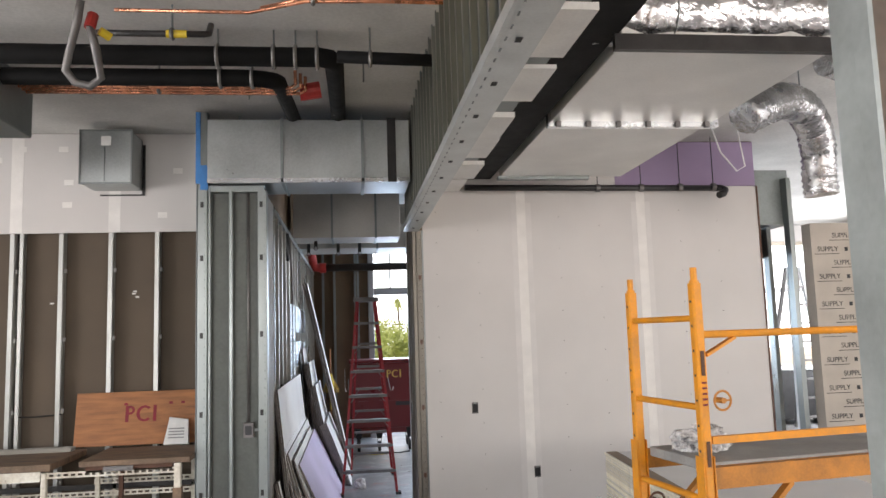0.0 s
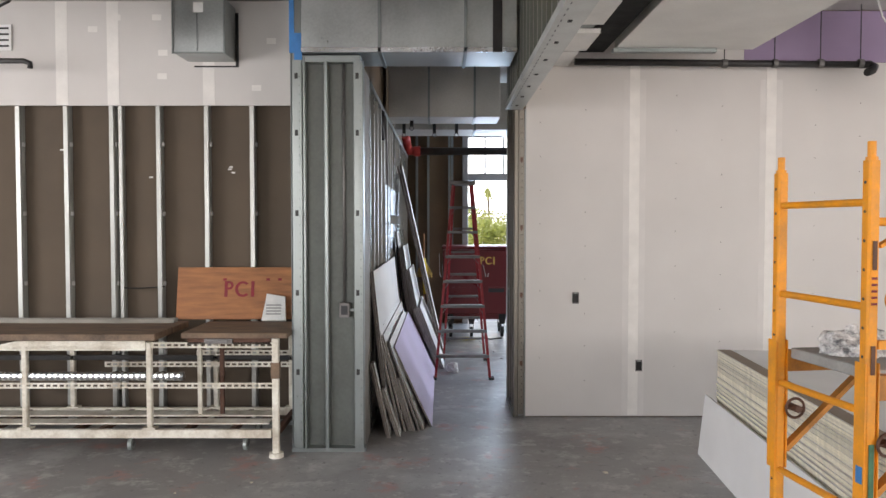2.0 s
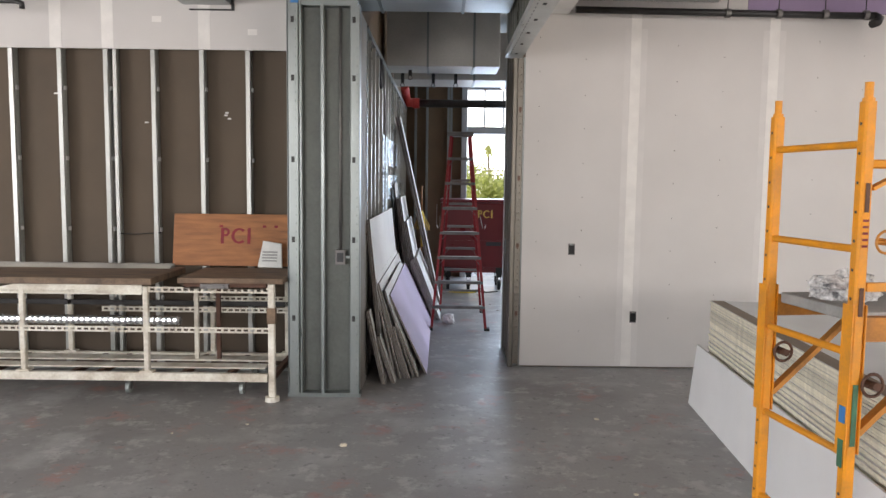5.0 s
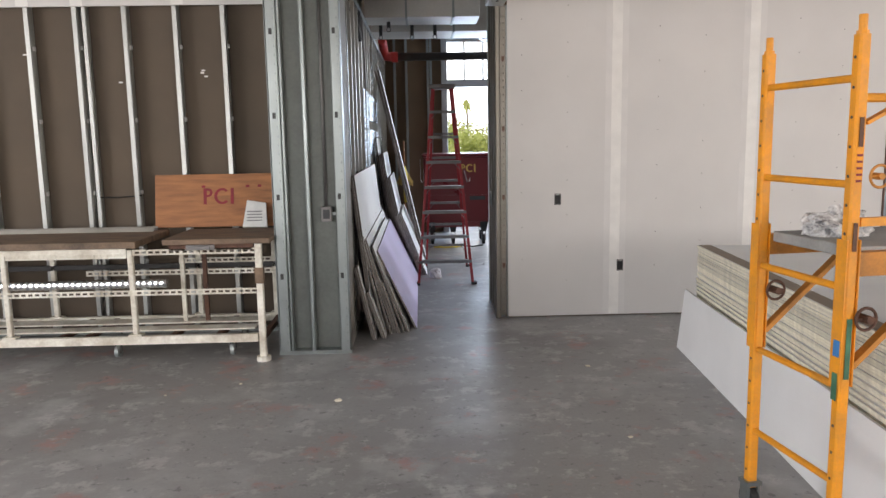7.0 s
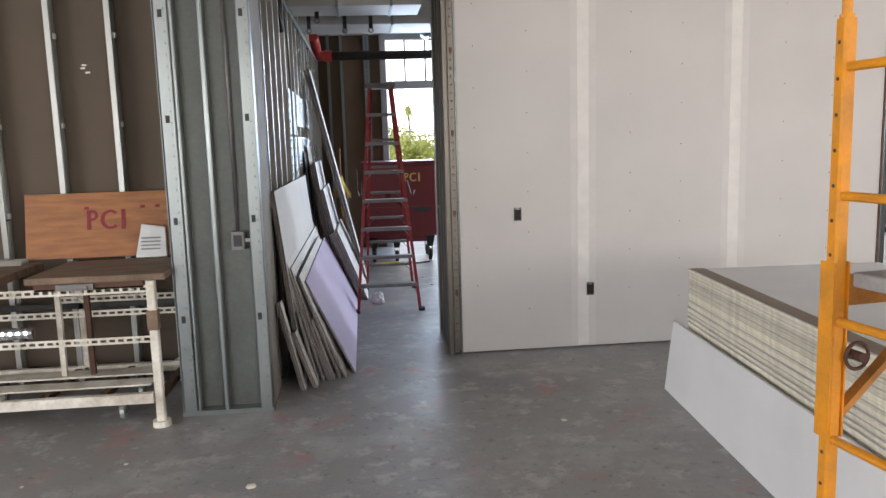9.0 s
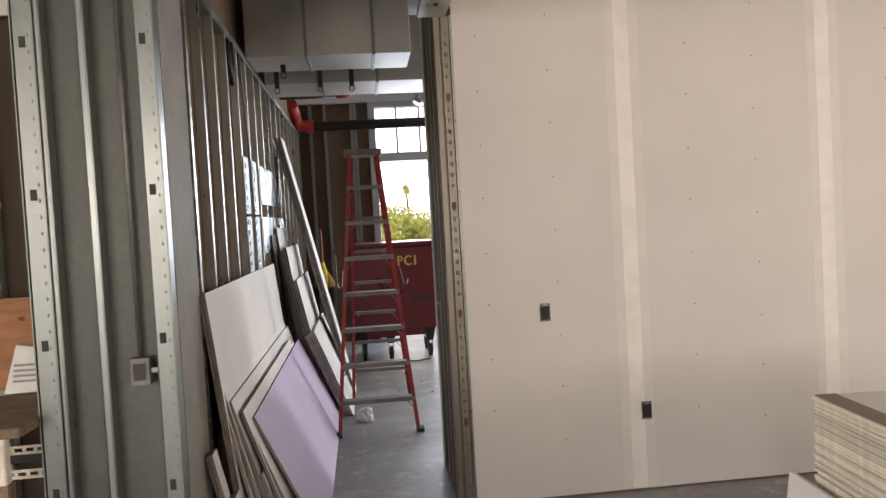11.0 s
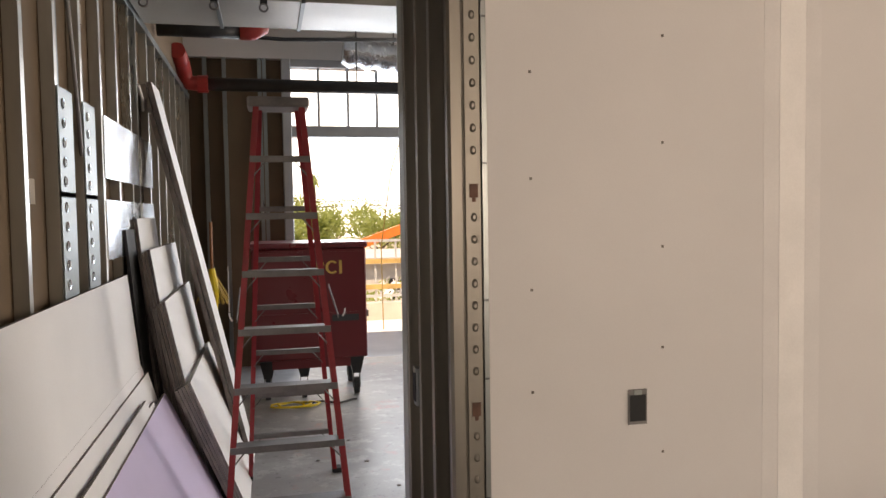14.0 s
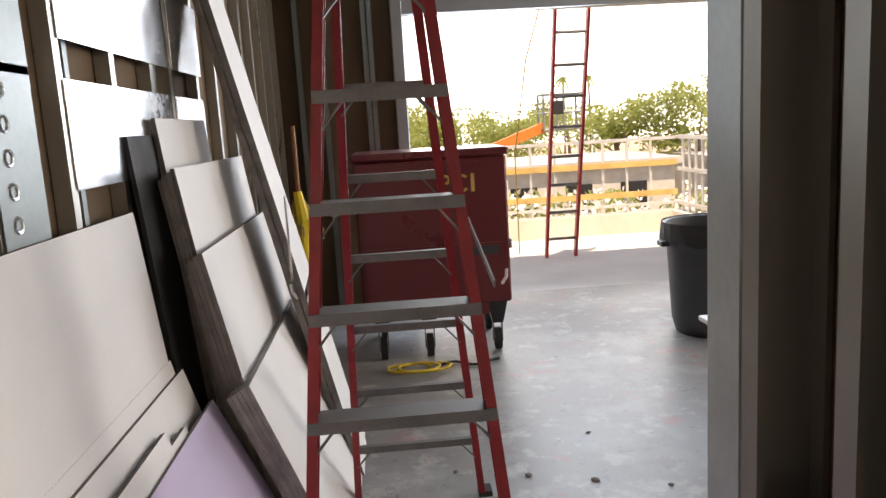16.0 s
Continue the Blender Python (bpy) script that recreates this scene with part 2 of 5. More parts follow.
# ---------- mesh helpers ----------
class Geo:
    """Collects pieces of one mesh."""

    def __init__(self):
        self.v, self.f = [], []

    def add(self, verts, faces):
        n = len(self.v)
        self.v += [tuple(p) for p in verts]
        self.f += [tuple(i + n for i in q) for q in faces]
        return self

    def box(self, x0, y0, z0, x1, y1, z1, m=None, c=0.0):
        """A box; c chamfers its long upright edges in plan."""
        x0, x1, y0, y1, z0, z1 = min(x0, x1), max(x0, x1), min(y0, y1), max(y0, y1), min(z0, z1), max(z0, z1)
        if c:
            r = [(x0 + c, y0), (x1 - c, y0), (x1, y0 + c), (x1, y1 - c), (x1 - c, y1), (x0 + c, y1), (x0, y1 - c), (x0, y0 + c)]
        else:
            r = [(x0, y0), (x1, y0), (x1, y1), (x0, y1)]
        return self.prism(r, z0, z1, m)

    def prism(self, ring, z0, z1, m=None):
        n = len(ring)
        vs = [Vector((x, y, z0)) for x, y in ring] + [Vector((x, y, z1)) for x, y in ring]
        if m is not None:
            vs = [m @ p for p in vs]
        fs = [tuple(range(n - 1, -1, -1)), tuple(range(n, 2 * n))]
        fs += [(i, (i + 1) % n, n + (i + 1) % n, n + i) for i in range(n)]
        return self.add(vs, fs)

    def rod(self, a, b, r, n=12, r2=None, square=False):
        """A round (or square) bar from a to b."""
        a, b = Vector(a), Vector(b)
        d = (b - a).normalized()
        up = Vector((0, 0, 1)) if abs(d.z) < 0.9 else Vector((0, 1, 0))
        s = d.cross(up).normalized()
        u = s.cross(d).normalized()
        r2 = r if r2 is None else r2
        if square:
            ks = [(1, 1), (-1, 1), (-1, -1), (1, -1)]
        else:
            ks = [(math.cos(2 * math.pi * i / n), math.sin(2 * math.pi * i / n)) for i in range(n)]
        n = len(ks)
        vs = [a + (s * p + u * q) * r for p, q in ks] + [b + (s * p + u * q) * r2 for p, q in ks]
        return self.add(vs, [tuple(range(n - 1, -1, -1)), tuple(range(n, 2 * n))] + [(i, (i + 1) % n, n + (i + 1) % n, n + i) for i in range(n)])

    def bar(self, a, b, w, h, side=None):
        """A flat bar from a to b, w wide along side, h deep across."""
        a, b = Vector(a), Vector(b)
        d = (b - a).normalized()
        s = Vector(side) if side else d.cross(Vector((0, 0, 1)))
        s = (s - d * s.dot(d)).normalized()
        u = s.cross(d).normalized()
        ks = [(w / 2, h / 2), (-w / 2, h / 2), (-w / 2, -h / 2), (w / 2, -h / 2)]
        vs = [a + s * p + u * q for p, q in ks] + [b + s * p + u * q for p, q in ks]
        return self.add(vs, [(3, 2, 1, 0), (4, 5, 6, 7)] + [(i, (i + 1) % 4, 4 + (i + 1) % 4, 4 + i) for i in range(4)])

    def channel(self, a, b, w, d, sgn, t=0.006):
        """A U channel from a to b: web d deep across y, flanges w along x towards sgn."""
        a, b = Vector(a), Vector(b)
        c = [(0, -d / 2), (w, -d / 2), (w, -d / 2 + t), (t, -d / 2 + t), (t, d / 2 - t), (w, d / 2 - t), (w, d / 2), (0, d / 2)]
        n = len(c)
        vs = [p + Vector((sgn * u, v, 0)) for p in (a, b) for u, v in c]
        return self.add(vs, [tuple(range(n - 1, -1, -1)), tuple(range(n, 2 * n))] + [(i, (i + 1) % n, n + (i + 1) % n, n + i) for i in range(n)])

    def tube(self, path, r, n=12, wave=0.0, steps=1):
        """A bent tube along a path; wave makes ribs."""
        pts = [Vector(p) for p in path]
        vs, fs = [], []
        up = None
        for i, p in enumerate(pts):
            d = (pts[min(i + 1, len(pts) - 1)] - pts[max(i - 1, 0)]).normalized()
            if up is None:
                up = Vector((0, 0, 1)) if abs(d.z) < 0.9 else Vector((1, 0, 0))
            s = d.cross(up).normalized()
            up = s.cross(d).normalized()
            rr = r * (1 + wave * (1 if i % 2 else -1))
            vs += [p + (s * math.cos(2 * math.pi * k / n) + up * math.sin(2 * math.pi * k / n)) * rr for k in range(n)]
        for i in range(len(pts) - 1):
            fs += [(i * n + k, i * n + (k + 1) % n, (i + 1) * n + (k + 1) % n, (i + 1) * n + k) for k in range(n)]
        fs += [tuple(range(n - 1, -1, -1)), tuple(range((len(pts) - 1) * n, len(pts) * n))]
        return self.add(vs, fs)

    def ring(self, centre, axis, big, small, n=20, k=6):
        c, ax = Vector(centre), Vector(axis).normalized()
        s = ax.orthogonal().normalized()
        u = ax.cross(s)
        vs, fs = [], []
        for i in range(n):
            a = 2 * math.pi * i / n
            o = s * math.cos(a) + u * math.sin(a)
            for j in range(k):
                b = 2 * math.pi * j / k
                vs.append(c + o * (big + small * math.cos(b)) + ax * small * math.sin(b))
        for i in range(n):
            for j in range(k):
                fs.append((i * k + j, ((i + 1) % n) * k + j, ((i + 1) % n) * k + (j + 1) % k, i * k + (j + 1) % k))
        return self.add(vs, fs)


def mesh_of(name, g, material, bevel=0.0, smooth=False):
    me = bpy.data.meshes.new(name)
    me.from_pydata(g.v, [], g.f)
    if bevel:
        bm = bmesh.new()
        bm.from_mesh(me)
        bmesh.ops.bevel(bm, geom=bm.edges[:], offset=bevel, segments=1, affect="EDGES", clamp_overlap=True)
        bm.to_mesh(me)
        bm.free()
    me.materials.append(material)
    if smooth:
        for p in me.polygons:
            p.use_smooth = len(p.vertices) == 4
    me.update()
    return me


def thing(name, label, category, at=(0, 0, 0), group="", kind=""):
    """An empty at a thing's base; parts hang under it."""
    e = new(name)
    e.location = at
    e.empty_display_size = 0.1
    return tagged(e, label, category, group, kind)


def part(name, g, material, parent, label="", bevel=0.0, smooth=False, kind=""):
    """One mesh under a thing or part, its geometry in world metres."""
    top = Vector((0, 0, 0))
    p = parent
    while p is not None:
        top += p.location
        p = p.parent
    h = Geo()
    h.f = g.f
    h.v = [(x - top.x, y - top.y, z - top.z) for x, y, z in g.v]
    ob = new(name, mesh_of(name, h, material, bevel, smooth))
    ob.parent = parent
    return tagged(ob, label, kind=kind)


def solo(name, g, material, label, category, group="", kind="", bevel=0.0, smooth=False):
    return tagged(new(name, mesh_of(name, g, material, bevel, smooth)), label, category, group, kind)


def stud_geo(x, y, z0, z1, web, flange, face, t=0.0025, lip=0.008):
    """A C stud upright at (x, y), web depth along the wall's thickness; face: which way its flange looks ('-y', '+x', '-x')."""
    c = [(0, 0), (flange, 0), (flange, lip), (flange - t, lip), (flange - t, t), (t, t), (t, web - t), (flange - t, web - t),
         (flange - t, web - lip), (flange, web - lip), (flange, web), (0, web)]
    if face == "-y":
        ring = [(x + a, y + b) for a, b in c]
    elif face == "+x":
        ring = [(x - b, y + a) for a, b in c]
    else:
        ring = [(x - web + b, y - a) for a, b in c]
    return Geo().prism(ring, z0, z1)


# ---------- setting ----------
DECKZ = 3.67
g = Geo().box(-8, -5.2, -0.25, 9.6, 13.75, 0)
solo("floor", g, CONC, "worn grey concrete floor slab with plaster scuffs", "floor", kind="structure")
g = Geo().box(-8, 13.75, -0.25, 9.6, 16.72, -0.002)
solo("terrace_floor", g, TERR, "sunlit pale concrete terrace slab", "terrace", kind="structure")
g = Geo().box(-8.2, -5.2, DECKZ, 9.6, 13.75, DECKZ + 0.45)
solo("ceiling", g, DECK, "grey concrete deck overhead, unpainted", "ceiling", kind="structure")
g = Geo().box(-200, -200, -4.3, 200, 400, -4.0)
solo("ground", g, EARTH, "dry pale earth far below the terrace", "ground", kind="structure")

# outer walls that close the rooms, with window openings behind the camera and at the side
g = Geo()
for x0, x1, z0, z1 in ((-8, -6.5, 0, DECKZ), (-1.9, 3.6, 0, DECKZ), (7.6, 9.6, 0, DECKZ), (-6.5, -1.9, 0, 0.8), (3.6, 7.6, 0, 0.8), (-6.5, -1.9, 3.2, DECKZ), (3.6, 7.6, 3.2, DECKZ)):
    g.box(x0, -5.2, z0, x1, -5.0, z1)
solo("wall_rear", g, DRY, "plain pale wall with two wide window openings", "wall", kind="structure")
g = Geo()
for y0, y1, z0, z1 in ((-5.0, -0.2, 0, DECKZ), (4.2, 9.1, 0, DECKZ), (12.5, 13.75, 0, DECKZ), (9.1, 12.5, 0, 0.9), (9.1, 12.5, 3.1, DECKZ), (-0.2, 4.2, 0, 0.9), (-0.2, 4.2, 3.1, DECKZ)):
    g.box(9.4, y0, z0, 9.6, y1, z1)
solo("wall_east", g, DRY, "plain pale side wall with a wide window", "wall", kind="structure")
g = Geo()
for y0, y1, z0, z1 in ((-5.2, 0.5, 0, DECKZ), (4.3, 13.75, 0, DECKZ), (0.5, 4.3, 0, 1.0), (0.5, 4.3, 3.2, DECKZ)):
    g.box(-8.2, y0, z0, -8.0, y1, z1)
solo("wall_west", g, DRY, "plain pale side wall with a wide window", "wall", kind="structure")

# left wall: open studs on brown paper below, hung board above
wall_left = thing("wall_left", "stud wall showing brown board backs below white drywall", "wall", (-4, 6.96, 0), kind="structure")
part("backing", Geo().box(-8, 6.96, 0, -0.89, 6.975, 3.66), BROWN, wall_left)
part("upper_drywall", Geo().box(-8, 6.852, 2.775, -1.31, 6.868, 3.665), DRY, wall_left, "white drywall with filled joints")
for i in range(17):
    x = -1.80 - 0.4045 * i + (0.01 if i % 3 == 1 else 0)
    if x < -7.9:
        break
    part("stud", stud_geo(x - 0.017, 6.869, 0.03, 2.90, 0.09, 0.036, "-y"), STUDW, wall_left)
    for z in (0.62, 1.22, 1.83, 2.43):
        part("tie", Geo().box(x + 0.02, 6.90, z, x + 0.035, 6.93, z + 0.035), WHITEP, wall_left)
part("stud", stud_geo(-2.955, 6.88, 0.03, 2.9, 0.07, 0.03, "-y"), STUDW, wall_left)
part("bottom_track", Geo().box(-8, 6.868, 0, -1.31, 6.958, 0.03), GALV, wall_left)
g = Geo()
for x in (-4.35, -3.42, -2.98, -2.16):
    g.prism([(x - 0.05, 6.850), (x + 0.05, 6.850), (x + 0.05, 6.852), (x - 0.05, 6.852)], 2.78, 3.66)
part("joint_band", g, MUD, wall_left)
g = Geo()
for k, (x, z) in enumerate(((-2.95, 3.5), (-2.6, 3.5), (-2.55, 3.2), (-2.56, 3.0), (-3.15, 3.4), (-1.62, 3.3), (-3.9, 3.4), (-1.75, 2.9))):
    g.prism([(x - 0.04, 6.8495), (x + 0.04, 6.8495), (x + 0.04, 6.852), (x - 0.04, 6.852)], z, z + 0.05)
part("filler_spot", g, MUD, wall_left)
part("conduit_wire", Geo().tube([(-2.96, 6.9, 1.2), (-2.8, 6.895, 1.195), (-2.58, 6.9, 1.21)], 0.006, 6), BLACK, wall_left)
g = Geo()
for x, z in ((-2.03, 2.23), (-2.0, 2.2), (-2.02, 2.25), (-2.65, 2.17), (-3.5, 2.4), (-2.72, 2.16)):
    g.box(x, 6.955, z, x + 0.03, 6.9595, z + 0.012, None)
part("paper_tear", g, MUD, wall_left)

# column chase at the corridor's mouth
chase = thing("chase_wall", "galvanised stud chase with grey metal backing", "stud wall", (-1.03, 6.1, 0), kind="structure")
part("back_panel", Geo().box(-1.295, 6.175, 0.02, -0.765, 6.18, 3.02), mat("dull_green_grey_sheet", (0.15, 0.162, 0.15), 0.5, 0.5, 0.14, 3, 45, 0.06), chase)
part("front_track", Geo().box(-1.31, 6.085, 0, -0.745, 6.19, 0.03), GALV, chase)
part("head_track", Geo().box(-1.225, 6.095, 2.985, -0.775, 6.19, 3.035), GALV, chase)
for x0, x1, top in ((-1.30, -1.215, 3.64), (-1.215, -1.19, 3.02), (-1.055, -1.02, 3.0), (-0.83, -0.75, 2.99)):
    part("stud", Geo().box(x0, 6.09, 0.03, x1 - 0.004, 6.172, top, c=0.006), GALV, chase)
part("conduit", Geo().tube([(-0.91, 6.15, 1.15), (-0.91, 6.15, 3.0)], 0.011, 10), ALU, chase, smooth=True)
for x in (-1.262, -0.80):
    for z in (0.62, 1.23, 1.84, 2.45, 0.63 + 2.25):
        part("grommet", Geo().prism([(x - 0.012, 6.0865), (x + 0.012, 6.0865), (x + 0.012, 6.0905), (x - 0.012, 6.0905)], z - 0.022, z + 0.022), RUBBER, chase)
for k in range(44):
    z = 0.1 + k * 0.066
    for x in (-1.24, -0.775):
        part("dimple", Geo().add([(x - 0.006, 6.0885, z), (x, 6.0885, z - 0.012), (x + 0.006, 6.0885, z), (x, 6.0885, z + 0.012), (x, 6.0855, z)],
                                 [(0, 1, 4), (1, 2, 4), (2, 3, 4), (3, 0, 4)]), GALVD, chase)
part("side_sheet", Geo().box(-1.307, 6.09, 0.03, -1.302, 6.85, 3.64), GALVD, chase)
part("blue_tape", Geo().box(-1.312, 6.082, 3.05, -1.275, 6.0885, 3.64), BLUE, chase, "blue masking tape strip")
part("blue_tape", Geo().box(-1.275, 6.080, 3.0, -1.215, 6.0865, 3.2), BLUE, chase, "crumpled blue masking tape")
box_e = part("outlet_box", Geo().box(-0.945, 6.1, 1.04, -0.865, 6.165, 1.15, c=0.006), ALU, chase, "metal electrical box")
part("opening", Geo().box(-0.93, 6.096, 1.06, -0.88, 6.0985, 1.13), INK, box_e)
part("bracket", Geo().box(-0.865, 6.12, 1.085, -0.80, 6.128, 1.105), GALV, box_e)

# corridor wall of studs
corr = thing("wall_corridor", "long galvanised stud wall, brown board backs behind", "stud wall", (-0.8, 9.8, 0), kind="structure")
part("end_sheet", Geo().box(-0.775, 6.195, 0.0, -0.757, 6.62, 2.96), mat("scuffed_grey_panel", (0.3, 0.28, 0.255), 0.7, 0.15, 0.14, 4, 60, 0.1), corr, "flat grey sheet, scuffed")
part("backing", Geo().box(-0.822, 6.63, 0.0, -0.806, 13.55, DECKZ), BROWNW, corr)
part("top_track", Geo().box(-0.804, 6.62, 2.90, -0.752, 13.5, 2.95), GALV, corr)
part("bottom_track", Geo().box(-0.804, 6.62, 0, -0.752, 13.5, 0.03), GALV, corr)
stud_y = [6.67, 7.03, 7.40, 7.81, 8.22, 8.63, 9.03, 9.44, 9.85, 10.10, 10.55, 10.95, 11.36, 11.77, 12.17, 12.58, 12.98, 13.36]
for k, y in enumerate(stud_y):
    part("stud", stud_geo(-0.755, y, 0.03, 2.9, 0.048, 0.04, "+x"), GALVM, corr)
    if k % 2 == 0 and k < 10:
        part("stud", stud_geo(-0.775, y + 0.11, 0.03, 2.9, 0.028, 0.03, "+x"), GALVD, corr)
    for z in (1.72, 2.55):
        if k < 6:
            part("clip", Geo().box(-0.803, y + 0.2, z, -0.797, y + 0.26, z + 0.09), STUCCO2, corr)
for y0, y1 in ((9.06, 10.06), (10.14, 10.62)):
    part("flashing", Geo().box(-0.752, y0, 1.86, -0.749, y1, 2.165), BRIGHT, corr, "bright blank sheet-metal backing strip")
    part("flashing", Geo().box(-0.752, y0, 1.46, -0.749, y1, 1.755), BRIGHT, corr, "bright blank sheet-metal backing strip")
for y in (8.25, 8.66):
    for z in (1.35, 1.75):
        strip = part("perforated_strip", Geo().box(-0.752, y - 0.02, z, -0.749, y + 0.2, z + 0.42), GALVD, corr)
        for k in range(5):
            part("dimple", Geo().ring((-0.7485, y + 0.045, z + 0.06 + k * 0.075), (1, 0, 0), 0.018, 0.004, 10, 5), BRIGHT, strip)
part("junction_box", Geo().box(-0.80, 8.78, 1.72, -0.75, 8.87, 1.83, c=0.006), WHITEP, corr)
part("cable", Geo().tube([(-0.76, 8.36, 2.9), (-0.74, 8.40, 2.5), (-0.745, 8.5, 2.2), (-0.76, 8.62, 1.95), (-0.77, 8.80, 1.82)], 0.009, 8), ALU, corr, smooth=True)
part("cable", Geo().tube([(-0.77, 7.95, 2.9), (-0.75, 7.98, 2.62), (-0.76, 8.05, 2.9)], 0.02, 8), BLACK, corr, smooth=True)
part("cable", Geo().tube([(-0.76, 10.2, 2.5), (-0.745, 10.25, 2.42), (-0.76, 10.36, 2.36)], 0.01, 8), WHITEP, corr)

# drywall partition and the framed wall beyond its edge
wr = thing("wall_partition", "pale taped drywall partition, unpainted", "wall", (2.3, 7.14, 0), kind="structure")
part("drywall", Geo().box(0.60, 7.13, 0.012, 4.04, 7.146, 3.20), DRY, wr)
part("core", Geo().box(0.60, 7.148, 0.0, 4.04, 7.24, DECKZ), BROWN, wr)
part("upper_board", Geo().box(0.60, 7.134, 3.205, 2.55, 7.146, 3.66), DRY, wr)
part("purple_board", Geo().box(2.552, 7.134, 3.205, 4.04, 7.146, 3.66), PURP, wr, "purple moisture-resistant board")
g = Geo()
for x, w in ((1.575, 0.045), (2.80, 0.045)):
    g.box(x - w, 7.1283, 0.02, x + w, 7.1298, 3.18)
part("joint_band", g, MUD, wr, "pale joint compound band")
g = Geo()
for x in (1.575, 2.80):
    g.box(x - 0.1, 7.1289, 0.02, x - 0.046, 7.1299, 3.05).box(x + 0.046, 7.1289, 0.02, x + 0.1, 7.1299, 3.05)
part("feathered_joint", g, mat("thin_joint_compound", (0.68, 0.655, 0.635), 0.85, 0, 0.04, 5, 150, 0.05), wr)
g = Geo()
for x, top in ((0.728, 2.967), (1.136, 2.772), (1.95, 2.9), (2.36, 2.81), (3.2, 2.95), (3.6, 2.84)):
    for k in range(9):
        z = top - 0.304 * k + 0.006 * math.sin(x * 40 + k * 9)
        g.prism([(x - 0.0036, 7.1278), (x + 0.0036, 7.1278), (x + 0.0036, 7.1297), (x - 0.0036, 7.1297)], z, z + 0.0075)
part("screw_heads", g, mat("sunk_screw_head", (0.16, 0.14, 0.12), 0.7, 0.3, 0.1, 12, 80, 0), wr, kind="stuff")
part("edge_trim", Geo().box(0.586, 7.124, 0.0, 0.60, 7.146, 2.79), GALV, wr, "galvanised edge bead")
part("end_trim", Geo().box(4.04, 7.12, 0.0, 4.055, 7.24, 3.2), RUST, wr)
for x, z in ((1.052, 1.088), (1.629, 0.473)):
    bx = part("outlet_box", Geo().box(x - 0.03, 7.124, z - 0.052, x + 0.03, 7.1278, z + 0.052), ALU, wr, "open electrical box, no cover")
    part("opening", Geo().box(x - 0.025, 7.1215, z - 0.042, x + 0.025, 7.1238, z + 0.036), PLAINBLACK, bx)
    part("ear", Geo().box(x - 0.012, 7.1205, z + 0.036, x + 0.012, 7.1236, z + 0.05), GALV, bx)

jamb = thing("door_jamb_wall", "galvanised stud return wall beside the corridor opening", "stud wall", (0.55, 7.5, 0), kind="structure")
# GALVJ tone carries the dark, brownish reflections seen on these studs
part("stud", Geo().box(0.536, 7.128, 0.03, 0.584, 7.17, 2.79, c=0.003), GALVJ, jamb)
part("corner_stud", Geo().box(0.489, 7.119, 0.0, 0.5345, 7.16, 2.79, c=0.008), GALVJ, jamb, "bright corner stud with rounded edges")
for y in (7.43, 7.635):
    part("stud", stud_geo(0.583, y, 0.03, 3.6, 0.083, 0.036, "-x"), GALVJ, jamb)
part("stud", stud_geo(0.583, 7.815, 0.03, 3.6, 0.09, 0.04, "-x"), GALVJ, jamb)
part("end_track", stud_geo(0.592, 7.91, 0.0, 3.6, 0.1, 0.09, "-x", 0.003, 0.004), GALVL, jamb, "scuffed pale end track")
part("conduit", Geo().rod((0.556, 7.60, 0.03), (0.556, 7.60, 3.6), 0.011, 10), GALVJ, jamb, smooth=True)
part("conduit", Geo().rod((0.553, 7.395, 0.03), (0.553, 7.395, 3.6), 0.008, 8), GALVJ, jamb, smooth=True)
part("backing", Geo().box(0.586, 7.175, 0.0, 0.598, 7.82, DECKZ), mat("warm_brown_paper", (0.2, 0.125, 0.065), 0.9, 0, 0.1, 1.8, 180, 0.08), jamb)
part("far_sheet", Geo().box(0.602, 7.25, 0.0, 0.618, 7.91, DECKZ), DRY, jamb)
part("bottom_track", Geo().box(0.488, 7.17, 0.0, 0.582, 7.82, 0.03), GALV, jamb)
handy = part("switch_box", Geo().box(0.492, 7.645, 1.0, 0.56, 7.70, 1.13, c=0.006), GALVD, jamb, "open metal switch box")
part("opening", Geo().box(0.4885, 7.652, 1.015, 0.4915, 7.693, 1.115), PLAINBLACK, handy)
part("ear", Geo().box(0.487, 7.664, 1.115, 0.4915, 7.68, 1.135), GALVM, handy)
for z in (0.5, 1.12, 1.73, 2.34):
    part("punch_out", Geo().box(0.549, 7.1245, z - 0.022, 0.573, 7.1275, z + 0.016).box(0.556, 7.1245, z - 0.034, 0.566, 7.1275, z - 0.0225), RUST, jamb)
bump = Geo()
ring_ = [(0.0095 * math.cos(a * math.pi / 5), 0.013 * math.sin(a * math.pi / 5)) for a in range(10)]
bump.add([(u, 0, v) for u, v in ring_] + [(u * 0.45, -0.005, v * 0.45) for u, v in ring_],
         [tuple(range(10, 20))] + [(a, (a + 1) % 10, 10 + (a + 1) % 10, 10 + a) for a in range(10)])
bump_mesh = mesh_of("dimple", bump, GALVJ)
for k in range(44):
    z = 0.06 + k * 0.0613
    if all(abs(z - q) > 0.05 for q in (0.5, 1.12, 1.73, 2.34)):
        ob = new("dimple", bump_mesh)
        ob.parent = jamb
        ob.location = Vector((0.561, 7.1276, z)) - jamb.location
for z in (0.55, 0.86, 1.2, 1.42, 1.8, 2.2):
    part("bead_nail", Geo().box(0.586, 7.1215, z, 0.599, 7.1235, z + 0.005), INK, jamb)

